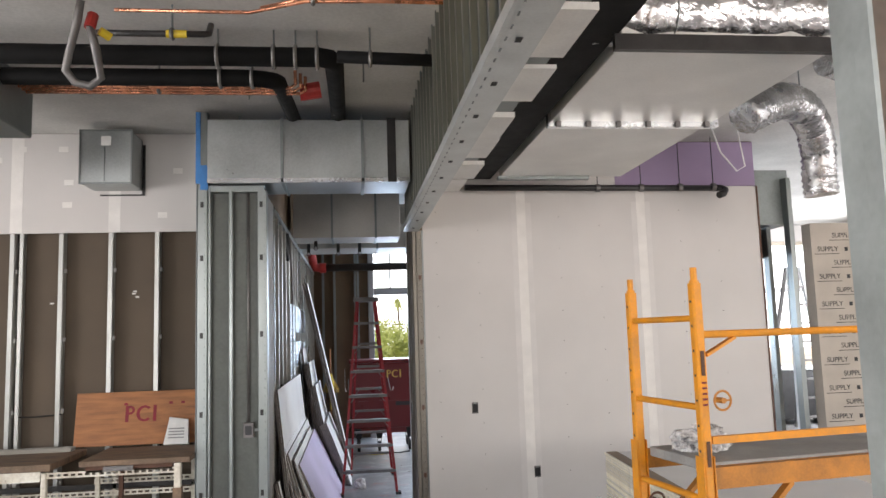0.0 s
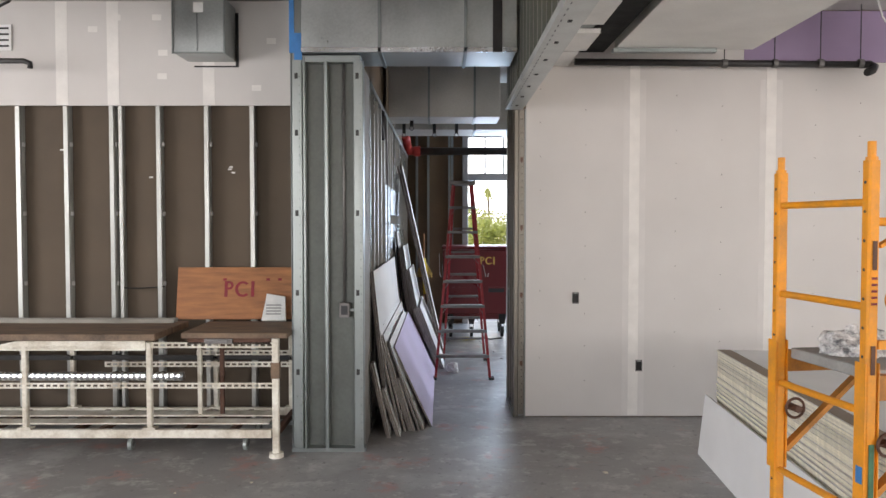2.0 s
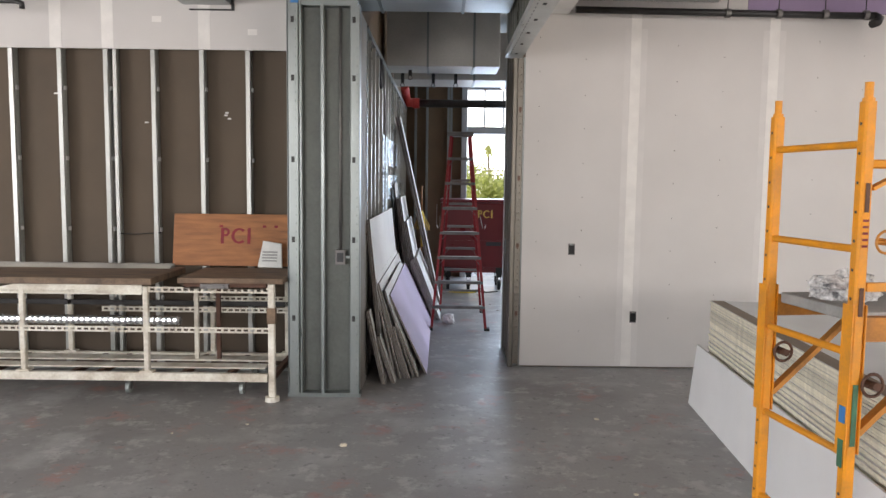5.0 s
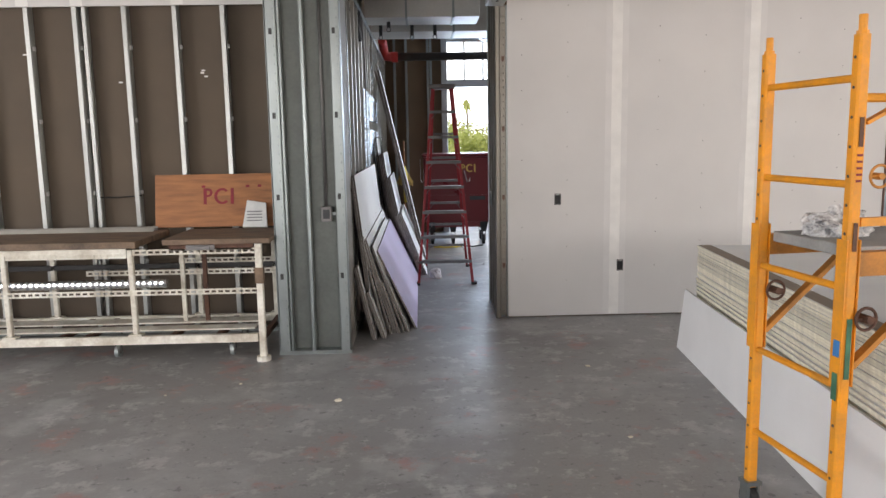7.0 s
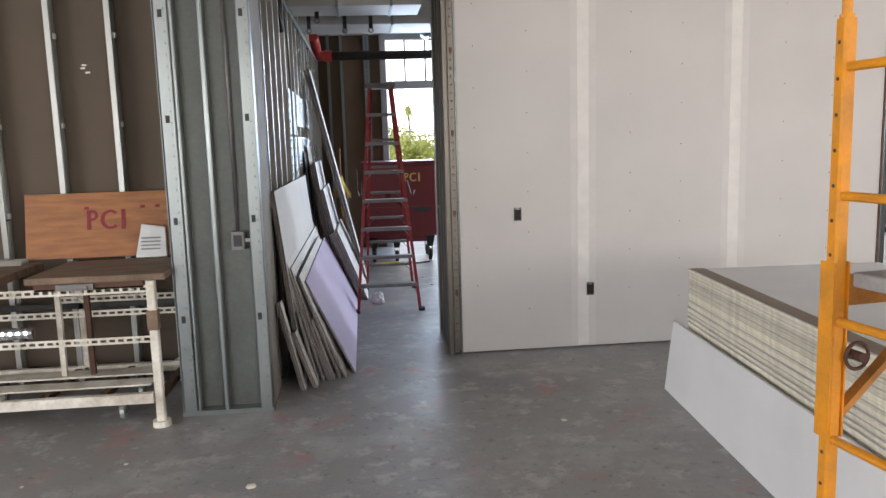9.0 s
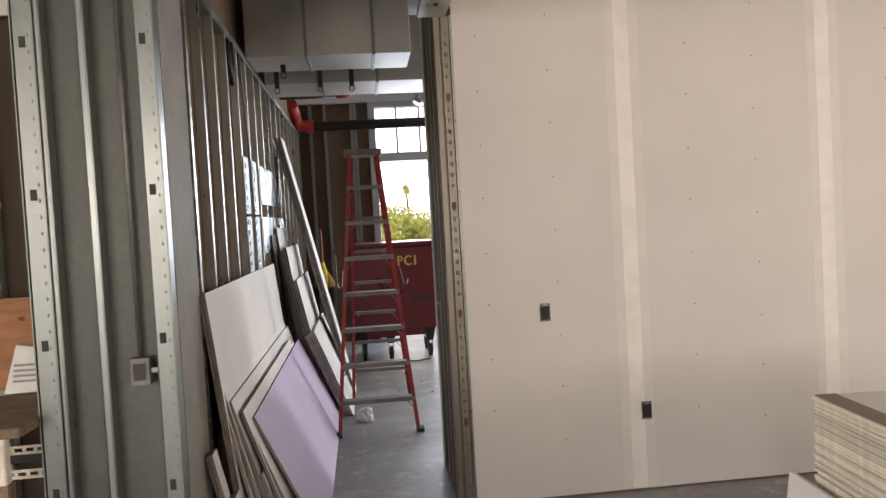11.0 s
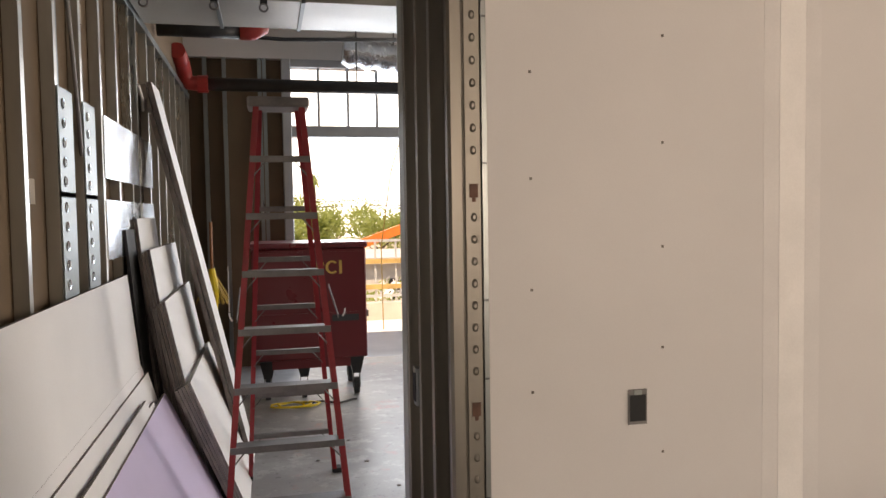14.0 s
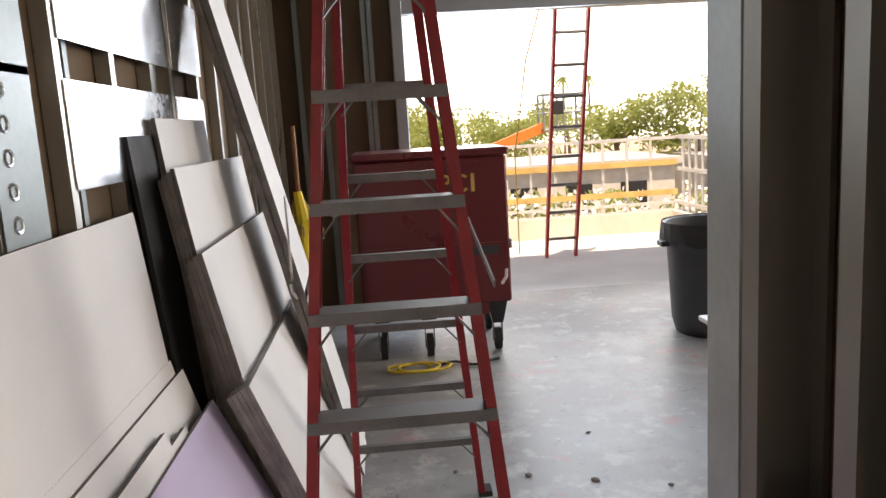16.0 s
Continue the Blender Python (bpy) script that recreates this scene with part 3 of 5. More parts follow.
# header wall over the wide opening, with the jamb at its near end
head = thing("header_wall", "galvanised framed header over a wide opening", "stud wall", (0.49, 4, 2.78), kind="structure")
part("bottom_track", Geo().box(0.415, 0.86, 2.78, 0.562, 7.12, 2.784), HEADM, head)
part("track_lip", Geo().box(0.562, 0.86, 2.78, 0.566, 7.12, 2.86), HEADM, head)
part("track_lip", Geo().box(0.411, 0.86, 2.78, 0.415, 7.12, 2.83), HEADM, head)
part("backing", Geo().box(0.468, 0.86, 2.79, 0.48, 7.12, DECKZ), mat("tan_board_back", (0.58, 0.47, 0.29), 0.9, 0, 0.1, 2, 150, 0.05), head)
for i in range(31):
    y = 0.95 + 0.2 * i
    part("stud", stud_geo(0.466, y, 2.786, 3.66, 0.045, 0.03, "-x"), GALV, head)
for i in range(14):
    y = 1.0 + 0.45 * i
    part("grommet", Geo().box(0.478, y, 2.776, 0.50, y + 0.04, 2.7795), RUBBER, head)
for i in range(60):
    y = 0.95 + 0.1 * i
    part("slot", Geo().box(0.44, y, 2.777, 0.447, y + 0.03, 2.7797), GALVD, head)
near = thing("near_stud_wall", "galvanised end stud of a framed wall", "stud wall", (0.52, -1, 0), kind="structure")
part("end_stud", stud_geo(0.556, 0.83, 0.0, 2.776, 0.05, 0.11, "-y", 0.003, 0.015), GALVL, near)
part("end_stud", Geo().box(0.546, 0.79, 0, 0.625, 0.828, 2.776, c=0.004), GALVL, near)
part("backing", Geo().box(0.637, -4.99, 0.0, 0.655, 0.90, DECKZ), PLY, near)
for i in range(10):
    part("stud", stud_geo(0.633, 0.3 - 0.4 * i, 0.0, 3.6, 0.1, 0.035, "+x"), GALV, near)

# back wall and the opening to the terrace
bk = thing("wall_terrace", "stud wall with brown board backs round a tall opening", "wall", (0, 13.6, 0), kind="structure")
part("backing", Geo().box(-8, 13.64, 0, 0.20, 13.66, 3.4), BROWNW, bk)
part("outer_skin", Geo().box(-8, 13.66, 0, 0.20, 13.80, 4.4), STUCCO, bk)
for x in (-0.62, -0.42, -0.05, 0.0, -1.3, -1.7, -2.1):
    part("stud", stud_geo(x, 13.55, 0, 3.36, 0.085, 0.04, "-y"), GALV, bk)
part("header_board", Geo().box(-8, 13.54, 3.36, 9.4, 13.66, DECKZ), DRY, bk, "white board over the opening")
part("outer_head", Geo().box(0.20, 13.66, 3.30, 9.6, 13.80, 4.4), STUCCO, bk)
g = Geo()
for x0, x1, z0, z1 in ((4.6, 6.9, 0, 3.36), (6.9, 9.4, 0, 0.9), (9.0, 9.4, 0.9, 3.36)):
    g.box(x0, 13.54, z0, x1, 13.80, z1)
part("pier", g, DRY, bk)
wd = thing("window_1", "tall terrace opening with grey transom bar, no glass below", "window", (2.4, 13.6, 0), kind="structure")
part("window_frame", Geo().box(0.20, 13.53, 0, 0.30, 13.78, 3.36, c=0.008), FRAMEW, wd)
part("window_frame", Geo().box(4.5, 13.53, 0, 4.6, 13.78, 3.36, c=0.008), FRAMEW, wd)
part("transom_bar", Geo().box(0.30, 13.55, 2.52, 4.5, 13.72, 2.64), FRAMEW, wd)
part("window_frame", Geo().box(0.30, 13.55, 3.28, 4.5, 13.72, 3.36), FRAMEW, wd)
for i in range(12):
    x = 0.60 + 0.325 * i
    part("mullion", Geo().box(x - 0.014, 13.6, 2.64, x + 0.014, 13.66, 3.28), FRAMEW, wd)
w2 = thing("window_2", "bright window with a mid rail in the room beyond", "window", (8, 13.6, 1), kind="structure")
part("window_frame", Geo().box(6.9, 13.56, 0.9, 6.97, 13.74, 3.36), FRAMEW, w2)
part("window_frame", Geo().box(8.93, 13.56, 0.9, 9.0, 13.74, 3.36), FRAMEW, w2)
part("mid_rail", Geo().box(6.97, 13.58, 2.38, 8.93, 13.70, 2.46), FRAMEW, w2)


# ---------- ducts, pipes and services overhead ----------
def duct(name, label, x0, y0, z0, x1, y1, z1, seams, axis, material=None):
    """A sheet-metal duct with standing seams and flanges along its length."""
    d = thing(name, label, "duct", ((x0 + x1) / 2, (y0 + y1) / 2, z0))
    part("casing", Geo().box(x0, y0, z0, x1, y1, z1), material or DUCT, d, bevel=0.004)
    for s in seams:
        if axis == "x":
            part("flange", Geo().box(s - 0.012, y0 - 0.012, z0 - 0.012, s + 0.012, y1 + 0.012, z1 + 0.012), GALVD, d)
        else:
            part("flange", Geo().box(x0 - 0.012, s - 0.012, z0 - 0.012, x1 + 0.012, s + 0.012, z1 + 0.012), GALVD, d)
    for s in seams:
        a = (s, (y0 + y1) / 2) if axis == "x" else (x0 + 0.02, s)
        part("hanger", Geo().rod((a[0], a[1], z1), (a[0], a[1], DECKZ + 0.01), 0.006, 6), GALVD, d)
    return d


d = duct("cross_duct", "galvanised rectangular duct above the corridor mouth", -1.20, 5.97, 3.045, 0.40, 6.55, 3.545, (-0.62, 0.02), "x")
part("dark_seam", Geo().box(0.22, 5.955, 3.03, 0.29, 5.968, 3.56), BLACK, d)
part("bottom_lip", Geo().box(-1.2, 5.958, 3.03, 0.40, 5.966, 3.065), BRIGHT, d)
CORRD = mat("plain_duct_sheet", (0.5, 0.49, 0.46), 0.42, 0.45, 0.1, 2, 50, 0.04, 0.002)
duct("cross_duct", "grey galvanised duct crossing the corridor", -0.74, 8.6, 2.925, 0.48, 9.16, 3.55, (-0.3, 0.2), "x", CORRD)
duct("cross_duct", "grey galvanised duct crossing the corridor", -0.74, 9.70, 2.925, 1.6, 10.38, 3.5, (-0.25, 0.25), "x", CORRD)
for x, y in ((-0.5, 8.9), (-0.62, 9.55), (-0.25, 9.55), (0.02, 9.55)):
    h = thing("pipe_hanger", "black strap hanger with a clamp", "hanger", (x, y, 2.8), "corridor hangers")
    part("strap", Geo().box(x - 0.02, y - 0.004, 2.86, x + 0.02, y + 0.004, DECKZ + 0.01), BLACK, h)
    part("clamp", Geo().ring((x, y, 2.84), (0, 1, 0), 0.022, 0.006, 12, 5), ALU, h)

# row of flat duct sections beside the header
d = thing("side_duct", "pale flat duct sections stepping along the header", "duct", (0.78, 4, 3.1))
PALE = mat("pale_duct_panel", (0.78, 0.78, 0.76), 0.5, 0.3, 0.08, 3, 60, 0.04)
part("casing", Geo().box(0.60, 1.0, 3.19, 0.95, 7.05, 3.5), GALVD, d)
for i, y in enumerate((2.2, 2.95, 3.7, 4.55, 5.15, 5.9, 6.55)):
    part("section", Geo().box(0.595, y, 3.165 - 0.012 * (i % 2), 0.965 + 0.02 * (i % 3), y + 0.56, 3.188), PALE, d)
main_duct = duct("main_duct", "wide galvanised duct with a flanged joint", 1.27, 3.45, 3.2, 2.42, 6.62, 3.6, (), "y", mat("pale_duct_underside", (0.72, 0.72, 0.7), 0.42, 0.5, 0.08, 2, 60, 0.05))
part("flange", Geo().box(1.25, 4.80, 3.165, 2.46, 4.86, 3.62), BRIGHT, main_duct, "bright flanged joint")
for i in range(6):
    part("flange_bolt", Geo().box(1.3 + i * 0.21, 4.77, 3.158, 1.33 + i * 0.21, 4.799, 3.196), ALU, main_duct)
part("end_flange", Geo().box(1.25, 6.56, 3.17, 2.1, 6.63, 3.199), GALVD, main_duct)
part("cross_brace", Geo().box(1.22, 3.40, 3.16, 2.9, 3.44, 3.24), BLACK, main_duct)
# black filler block: the gap's shade between the ducts, put in as a solid
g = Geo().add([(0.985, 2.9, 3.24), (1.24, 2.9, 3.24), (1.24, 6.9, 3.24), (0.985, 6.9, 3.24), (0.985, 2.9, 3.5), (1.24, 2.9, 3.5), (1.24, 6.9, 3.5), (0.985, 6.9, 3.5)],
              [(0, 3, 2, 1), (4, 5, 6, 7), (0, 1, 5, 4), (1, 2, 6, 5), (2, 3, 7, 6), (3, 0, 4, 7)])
solo("dark_gap_fill", g, INSUL, "black block standing for the dark gap between two ducts", "insulation")

foil = thing("foil_duct", "foil-wrapped round duct hung near the deck", "duct", (2, 3.6, 3.3))
part("wrap", Geo().tube([(1.0, 3.5, 3.66), (1.03, 3.52, 3.58), (1.1, 3.54, 3.47)] + [(1.2 + 0.11 * i, 3.55 + 0.012 * math.sin(i * 1.7), 3.40 + 0.01 * math.sin(i * 2.3)) for i in range(22)], 0.165, 20, 0.025), FOIL, foil, smooth=True)
for x in (1.55, 2.5):
    part("tie_wire", Geo().ring((x, 3.55, 3.40), (1, 0, 0), 0.171, 0.004, 18, 5), GALV, foil)
    part("hanger", Geo().rod((x, 3.55, 3.62), (x, 3.55, DECKZ + 0.01), 0.006, 6), GALVD, foil)
flex = thing("flexible_duct", "silver flexible duct drooping beside the opening", "duct", (3.9, 5.4, 2.9))
pts = [(2.7, 4.9, 3.26), (2.9, 4.95, 3.36), (3.12, 5.05, 3.44), (3.36, 5.2, 3.43), (3.54, 5.35, 3.32), (3.63, 5.45, 3.15), (3.65, 5.5, 2.96), (3.66, 5.5, 2.78)]
path = []
for a, b in zip(pts, pts[1:]):
    for k in range(8):
        path.append(tuple(p + (q - p) * k / 8 for p, q in zip(a, b)))
part("sleeve", Geo().tube(path, 0.13, 16, 0.06), FOIL, flex, smooth=True)
part("sleeve", Geo().tube([(3.0 + 0.1 * i, 4.35 + 0.02 * i, 3.5 - 0.004 * i * i) for i in range(14)], 0.13, 16, 0.06), FOIL, flex, smooth=True)
part("hanger", Geo().rod((3.25, 5.05, 3.52), (3.25, 5.05, DECKZ + 0.01), 0.006, 6), GALVD, flex)
lp = thing("hanging_wire", "white wire loop hanging from the deck", "wire", (2.9, 5.6, 3.0))
part("loop", Geo().tube([(2.62, 5.3, DECKZ), (2.66, 5.32, 3.35), (2.75, 5.35, 3.12), (2.9, 5.4, 2.98), (2.97, 5.4, 3.02), (2.93, 5.4, 3.3), (2.88, 5.38, DECKZ)], 0.006, 6), WHITEP, lp)

spr = thing("sprinkler_pipe", "black sprinkler pipe along the partition's head", "pipe", (2.4, 6.97, 3.1))
part("pipe", Geo().rod((1.0, 6.95, 3.17), (3.56, 6.97, 3.15), 0.03, 12), BLACK, spr, smooth=True)
part("elbow", Geo().tube([(3.50, 6.97, 3.15), (3.58, 6.96, 3.15), (3.60, 6.92, 3.12), (3.56, 6.88, 3.08), (3.50, 6.86, 3.06)], 0.034, 10), BLACK, spr, smooth=True)
for x in (2.31, 2.75, 3.15, 3.5):
    cl = part("collar", Geo().rod((x - 0.02, 6.962, 3.158), (x + 0.02, 6.962, 3.158), 0.04, 12), ALU, spr)
    part("hanger", Geo().rod((x, 6.962, 3.19), (x, 6.962, DECKZ + 0.01), 0.005, 6), BLACK, cl)


def pipe_run(name, label, path, r, material, clamps, ties=()):
    p = thing(name, label, "pipe", path[0])
    part("pipe", Geo().tube(path, r, 12), material, p, smooth=True)
    for c in clamps:
        part("clamp", Geo().ring(c, (1, 0, 0), r + 0.008, 0.012, 14, 5), ALU, p)
        part("hanger", Geo().rod((c[0], c[1], c[2] + r), (c[0], c[1], DECKZ + 0.01), 0.006, 6), GALVD, p)
    return p


pipe_run("insulated_pipe", "black insulated pipe with metal clamps under the deck", [(-7.5, 4.47, 3.5), (-0.25, 4.47, 3.5), (-0.19, 4.50, 3.5), (-0.17, 4.56, 3.5), (-0.17, 5.6, 3.58), (-0.17, 6.2, 3.6)],
         0.06, INSUL, ((-0.86, 4.47, 3.5), (-0.53, 4.47, 3.5), (-0.40, 4.47, 3.5), (-0.27, 4.47, 3.5), (-2.3, 4.47, 3.5)))
pipe_run("insulated_pipe", "black insulated pipe bending off above the duct", [(-7.5, 4.80, 3.48), (-0.72, 4.80, 3.48), (-0.63, 4.82, 3.48), (-0.57, 4.88, 3.49), (-0.55, 4.97, 3.51), (-0.53, 6.2, 3.6)],
         0.055, INSUL, ((-0.90, 4.8, 3.48), (-0.70, 4.8, 3.48), (-2.4, 4.8, 3.48)))
pipe_run("insulated_pipe", "black pipe ending at the header", [(-0.15, 4.40, 3.48), (0.48, 4.42, 3.47)], 0.038, INSUL, ((0.05, 4.41, 3.475),))
for k, y in enumerate((5.02, 5.08, 5.14)):
    pipe_run("copper_pipe", "bright bare copper pipe under the deck", [(-7.5, y, 3.49), (-0.48 + 0.03 * k, y, 3.49), (-0.44 + 0.03 * k, y - 0.02, 3.51), (-0.44 + 0.03 * k, y - 0.04, 3.60)], 0.012, COPPER, ((-1.35, y, 3.49),) if k == 1 else ())
pipe_run("gas_pipe", "thin dark pipe with yellow tape", [(-1.45, 4.14, 3.50), (-1.0, 4.14, 3.50), (-0.88, 4.14, 3.50), (-0.86, 4.18, 3.52), (-0.86, 4.25, 3.60)], 0.018, BLACK, ((-1.05, 4.14, 3.50),))
solo("pipe_tape", Geo().rod((-1.08, 4.14, 3.5), (-0.97, 4.14, 3.5), 0.022, 12), YTAG, "yellow tape marker round a thin pipe", "tape")
pipe_run("copper_pipe", "thin copper line stepping along the deck", [(-1.3, 3.95, 3.55), (-0.6, 3.95, 3.55), (-0.3, 3.80, 3.55), (0.1, 3.78, 3.55), (0.5, 3.78, 3.55)], 0.01, COPPER, ((-0.26, 3.79, 3.55),))
pipe_run("copper_pipe", "thin copper line stepping along the deck", [(-0.55, 4.0, 3.6), (-0.28, 3.86, 3.6), (0.5, 3.84, 3.6)], 0.01, COPPER, ())
hose = thing("braided_hose", "looped silver braided hose with a red valve", "hose", (-1.5, 4.1, 3.2))
part("hose", Geo().tube([(-1.47, 3.95, 3.60), (-1.50, 3.99, 3.5), (-1.57, 4.08, 3.36), (-1.60, 4.12, 3.28), (-1.56, 4.15, 3.22), (-1.48, 4.15, 3.20), (-1.42, 4.13, 3.24), (-1.42, 4.05, 3.36), (-1.44, 4.0, 3.48)], 0.022, 10, 0.05), ALU, hose, smooth=True)
part("valve", Geo().rod((-1.44, 4.0, 3.47), (-1.43, 4.02, 3.55), 0.03, 10), PIPERED, hose, "red valve")
part("cap", Geo().rod((-1.40, 4.04, 3.47), (-1.36, 4.08, 3.45), 0.024, 10), YTAG, hose)
solo("pipe_sleeve", Geo().tube([(-0.42, 5.2, 3.52), (-0.40, 5.2, 3.52), (-0.28, 5.2, 3.54)], 0.06, 14), PIPERED, "red fire-stop sleeve at the deck", "sleeve")
fk = thing("deck_anchors", "small hangers and stubs fixed to the deck", "hanger", (-1.3, 4.2, 3.5))
for x, y in ((0.02, 5.0), (-0.8, 5.4), (-1.9, 4.0), (-0.2, 5.8), (-1.0, 6.3)):
    part("rod", Geo().rod((x, y, 3.53), (x, y, DECKZ + 0.01), 0.006, 6), GALV, fk)

ld = thing("hanging_unit", "grey sheet-metal air unit hung from the deck", "air unit", (-3.2, 5, 3.2))
part("casing", Geo().box(-4.3, 4.72, 3.2, -2.22, 5.25, 3.58), GALVD, ld, bevel=0.006)
part("slot_grille", Geo().box(-4.2, 4.705, 3.21, -2.45, 4.718, 3.25), BRIGHT, ld)
for x in (-3.9, -2.6):
    part("hanger", Geo().rod((x, 5.0, 3.58), (x, 5.0, DECKZ + 0.01), 0.008, 6), GALVD, ld)
db = thing("duct_stub", "square sheet-metal duct stub through the upper wall", "duct", (-2.13, 6.67, 3.13))
part("casing", Geo().box(-2.335, 6.5, 3.145, -1.925, 6.85, 3.60), DUCT, db, bevel=0.005)
part("rim", Geo().box(-2.345, 6.488, 3.138, -1.915, 6.498, 3.152), GALV, db)
part("rim", Geo().box(-2.345, 6.488, 3.592, -1.915, 6.498, 3.606), GALV, db)
part("rim", Geo().box(-2.345, 6.488, 3.153, -2.332, 6.498, 3.591), GALV, db)
part("rim", Geo().box(-1.928, 6.488, 3.153, -1.915, 6.498, 3.591), GALV, db)
part("paper_label", Geo().box(-2.17, 6.494, 3.47, -2.09, 6.498, 3.55), PAPER, db, "white paper label")
part("seam", Geo().box(-2.145, 6.494, 3.16, -2.138, 6.498, 3.46), GALVD, db)
part("wall_collar", Geo().box(-1.924, 6.84, 3.10, -1.900, 6.851, 3.56), BLACK, db)
part("wall_collar", Geo().box(-2.28, 6.84, 3.10, -1.926, 6.851, 3.112), BLACK, db)
wv = thing("wall_vent", "small slatted opening high on the wall", "vent", (-3.95, 6.85, 3.25))
part("frame", Geo().box(-4.1, 6.835, 3.24, -3.84, 6.85, 3.46), WHITEP, wv)
for i in range(4):
    part("slat", Geo().box(-4.08, 6.828, 3.27 + 0.05 * i, -3.86, 6.834, 3.285 + 0.05 * i), BLACK, wv)
pipe_run("stub_pipe", "short black pipe with a capped end", [(-4.4, 6.5, 3.08), (-3.55, 6.5, 3.08), (-3.5, 6.5, 3.06), (-3.5, 6.5, 3.02)], 0.022, BLACK, ((-3.9, 6.5, 3.08),))
pipe_run("loose_cable", "black cable loop hanging from the deck", [(-3.8, 6.3, 3.6), (-3.7, 6.3, 3.42), (-3.55, 6.3, 3.5), (-3.45, 6.3, 3.62)], 0.012, BLACK, ())

# corridor sprinkler mains
sp = thing("sprinkler_main", "black sprinkler main with red grooved elbow", "pipe", (0, 11.3, 3.0), "sprinkler mains")
part("pipe", Geo().rod((-0.78, 11.33, 3.12), (-0.16, 11.33, 3.12), 0.06, 14), BLACK, sp, smooth=True)
part("elbow", Geo().tube([(-0.16, 11.33, 3.12), (-0.06, 11.33, 3.12), (0.0, 11.36, 3.16), (0.02, 11.38, 3.24)], 0.068, 14), PIPERED, sp, smooth=True)
part("hanger", Geo().rod((-0.45, 11.33, 3.18), (-0.45, 11.33, DECKZ + 0.01), 0.007, 6), BLACK, sp)
sp = thing("sprinkler_main", "black sprinkler main with red grooved elbow", "pipe", (0, 13.0, 2.9), "sprinkler mains")
part("pipe", Geo().rod((-0.6, 12.95, 2.97), (3.9, 12.95, 2.97), 0.065, 14), BLACK, sp, smooth=True)
part("elbow", Geo().tube([(-0.58, 12.95, 2.97), (-0.70, 12.95, 2.98), (-0.74, 12.93, 3.05), (-0.75, 12.8, 3.15), (-0.76, 12.5, 3.2)], 0.075, 14), PIPERED, sp, smooth=True)
part("coupling", Geo().rod((-0.62, 12.95, 2.97), (-0.52, 12.95, 2.97), 0.085, 14), PIPERED, sp)
for x in (0.95, 2.4):
    part("hanger", Geo().rod((x, 12.95, 3.03), (x, 12.95, DECKZ + 0.01), 0.007, 6), BLACK, sp)
fd = thing("wrapped_duct_end", "duct end wrapped in crumpled grey plastic", "duct", (1.2, 13.1, 3.2))
part("wrap", Geo().tube([(0.85 + 0.09 * i, 13.3, 3.42 - 0.012 * i) for i in range(14)], 0.16, 14, 0.12), FOIL, fd, smooth=True)
part("hanger", Geo().rod((1.4, 13.3, 3.5), (1.4, 13.3, DECKZ + 0.01), 0.007, 6), BLACK, fd)
pipe_run("black_cable", "black cables strung across the corridor", [(-0.8, 12.2, 3.30), (0.2, 12.25, 3.27), (1.5, 12.2, 3.30)], 0.012, BLACK, ())
pipe_run("black_cable", "black cables strung across the corridor", [(-0.8, 12.3, 3.34), (0.2, 12.32, 3.30), (1.5, 12.3, 3.34)], 0.010, BLACK, ())

# room beyond the partition
sidew = thing("side_framing", "dark steel framing beside the partition's end", "stud wall", (4.5, 7.4, 0))
for x, y in ((4.42, 7.2), (4.52, 7.35), (4.34, 7.5)):
    part("stud", stud_geo(x, y, 0, 3.3, 0.1, 0.045, "-y"), GALV, sidew)
part("head_box", Geo().box(4.08, 7.3, 2.82, 4.5, 7.9, 3.4), GALVD, sidew)
part("head_box", Geo().box(4.08, 7.6, 2.5, 4.4, 7.8, 2.8), BLACK, sidew)
kb = thing("kraft_wall_panel", "insulation panel with printed kraft facing", "wall panel", (5.0, 7.1, 0))
part("panel", Geo().box(4.58, 7.1, 0.0, 6.4, 7.25, 2.80), KRAFT, kb)


def word(text, size, material):
    """A mesh of upright lettering that faces -y."""
    cu = bpy.data.curves.new("word", "FONT")
    cu.body, cu.size, cu.extrude = text, size, 0.0008
    tmp = bpy.data.objects.new("word", cu)
    me = bpy.data.meshes.new_from_object(tmp)
    bpy.data.objects.remove(tmp)
    me.transform(Matrix.Rotation(radians(90), 4, "X"))
    me.materials.clear()
    me.materials.append(material)
    return me


supply = word("SUPPLY", 0.07, INK)
for r in range(16):
    for c in range(4):
        x = 4.64 + 0.42 * c + (0.17 if r % 2 else 0.0)
        z = 0.55 + 0.14 * r
        ob = new("printed_word", supply)
        ob.parent = kb
        ob.location = Vector((x, 7.0975, z)) - kb.location
        part("print_line", Geo().box(x - 0.03, 7.0965, z - 0.03, x + 0.24, 7.0985, z - 0.024), INK, kb)
        part("print_mark", Geo().box(x + 0.30, 7.0965, z, x + 0.335, 7.0985, z + 0.04), INK, kb)
sl = thing("step_ladder", "white and grey step ladder in the room beyond", "ladder", (7.2, 11.6, 0))
for x in (6.9, 7.5):
    part("rail", Geo().rod((x, 11.3, 0), (x * 0.35 + 7.2 * 0.65, 11.6, 2.7), 0.035, square=True), WHITEP, sl)
    part("rear_rail", Geo().rod((x, 12.4, 0), (x * 0.35 + 7.2 * 0.65, 11.68, 2.7), 0.025, square=True), ALU, sl)
for i in range(8):
    f = (i + 1) * 0.11
    w = 0.3 * (1 - f * 0.65)
    part("step", Geo().box(7.2 - w, 11.27 + f * 0.3, 2.7 * f - 0.02, 7.2 + w, 11.37 + f * 0.3, 2.7 * f + 0.01), ALU, sl)
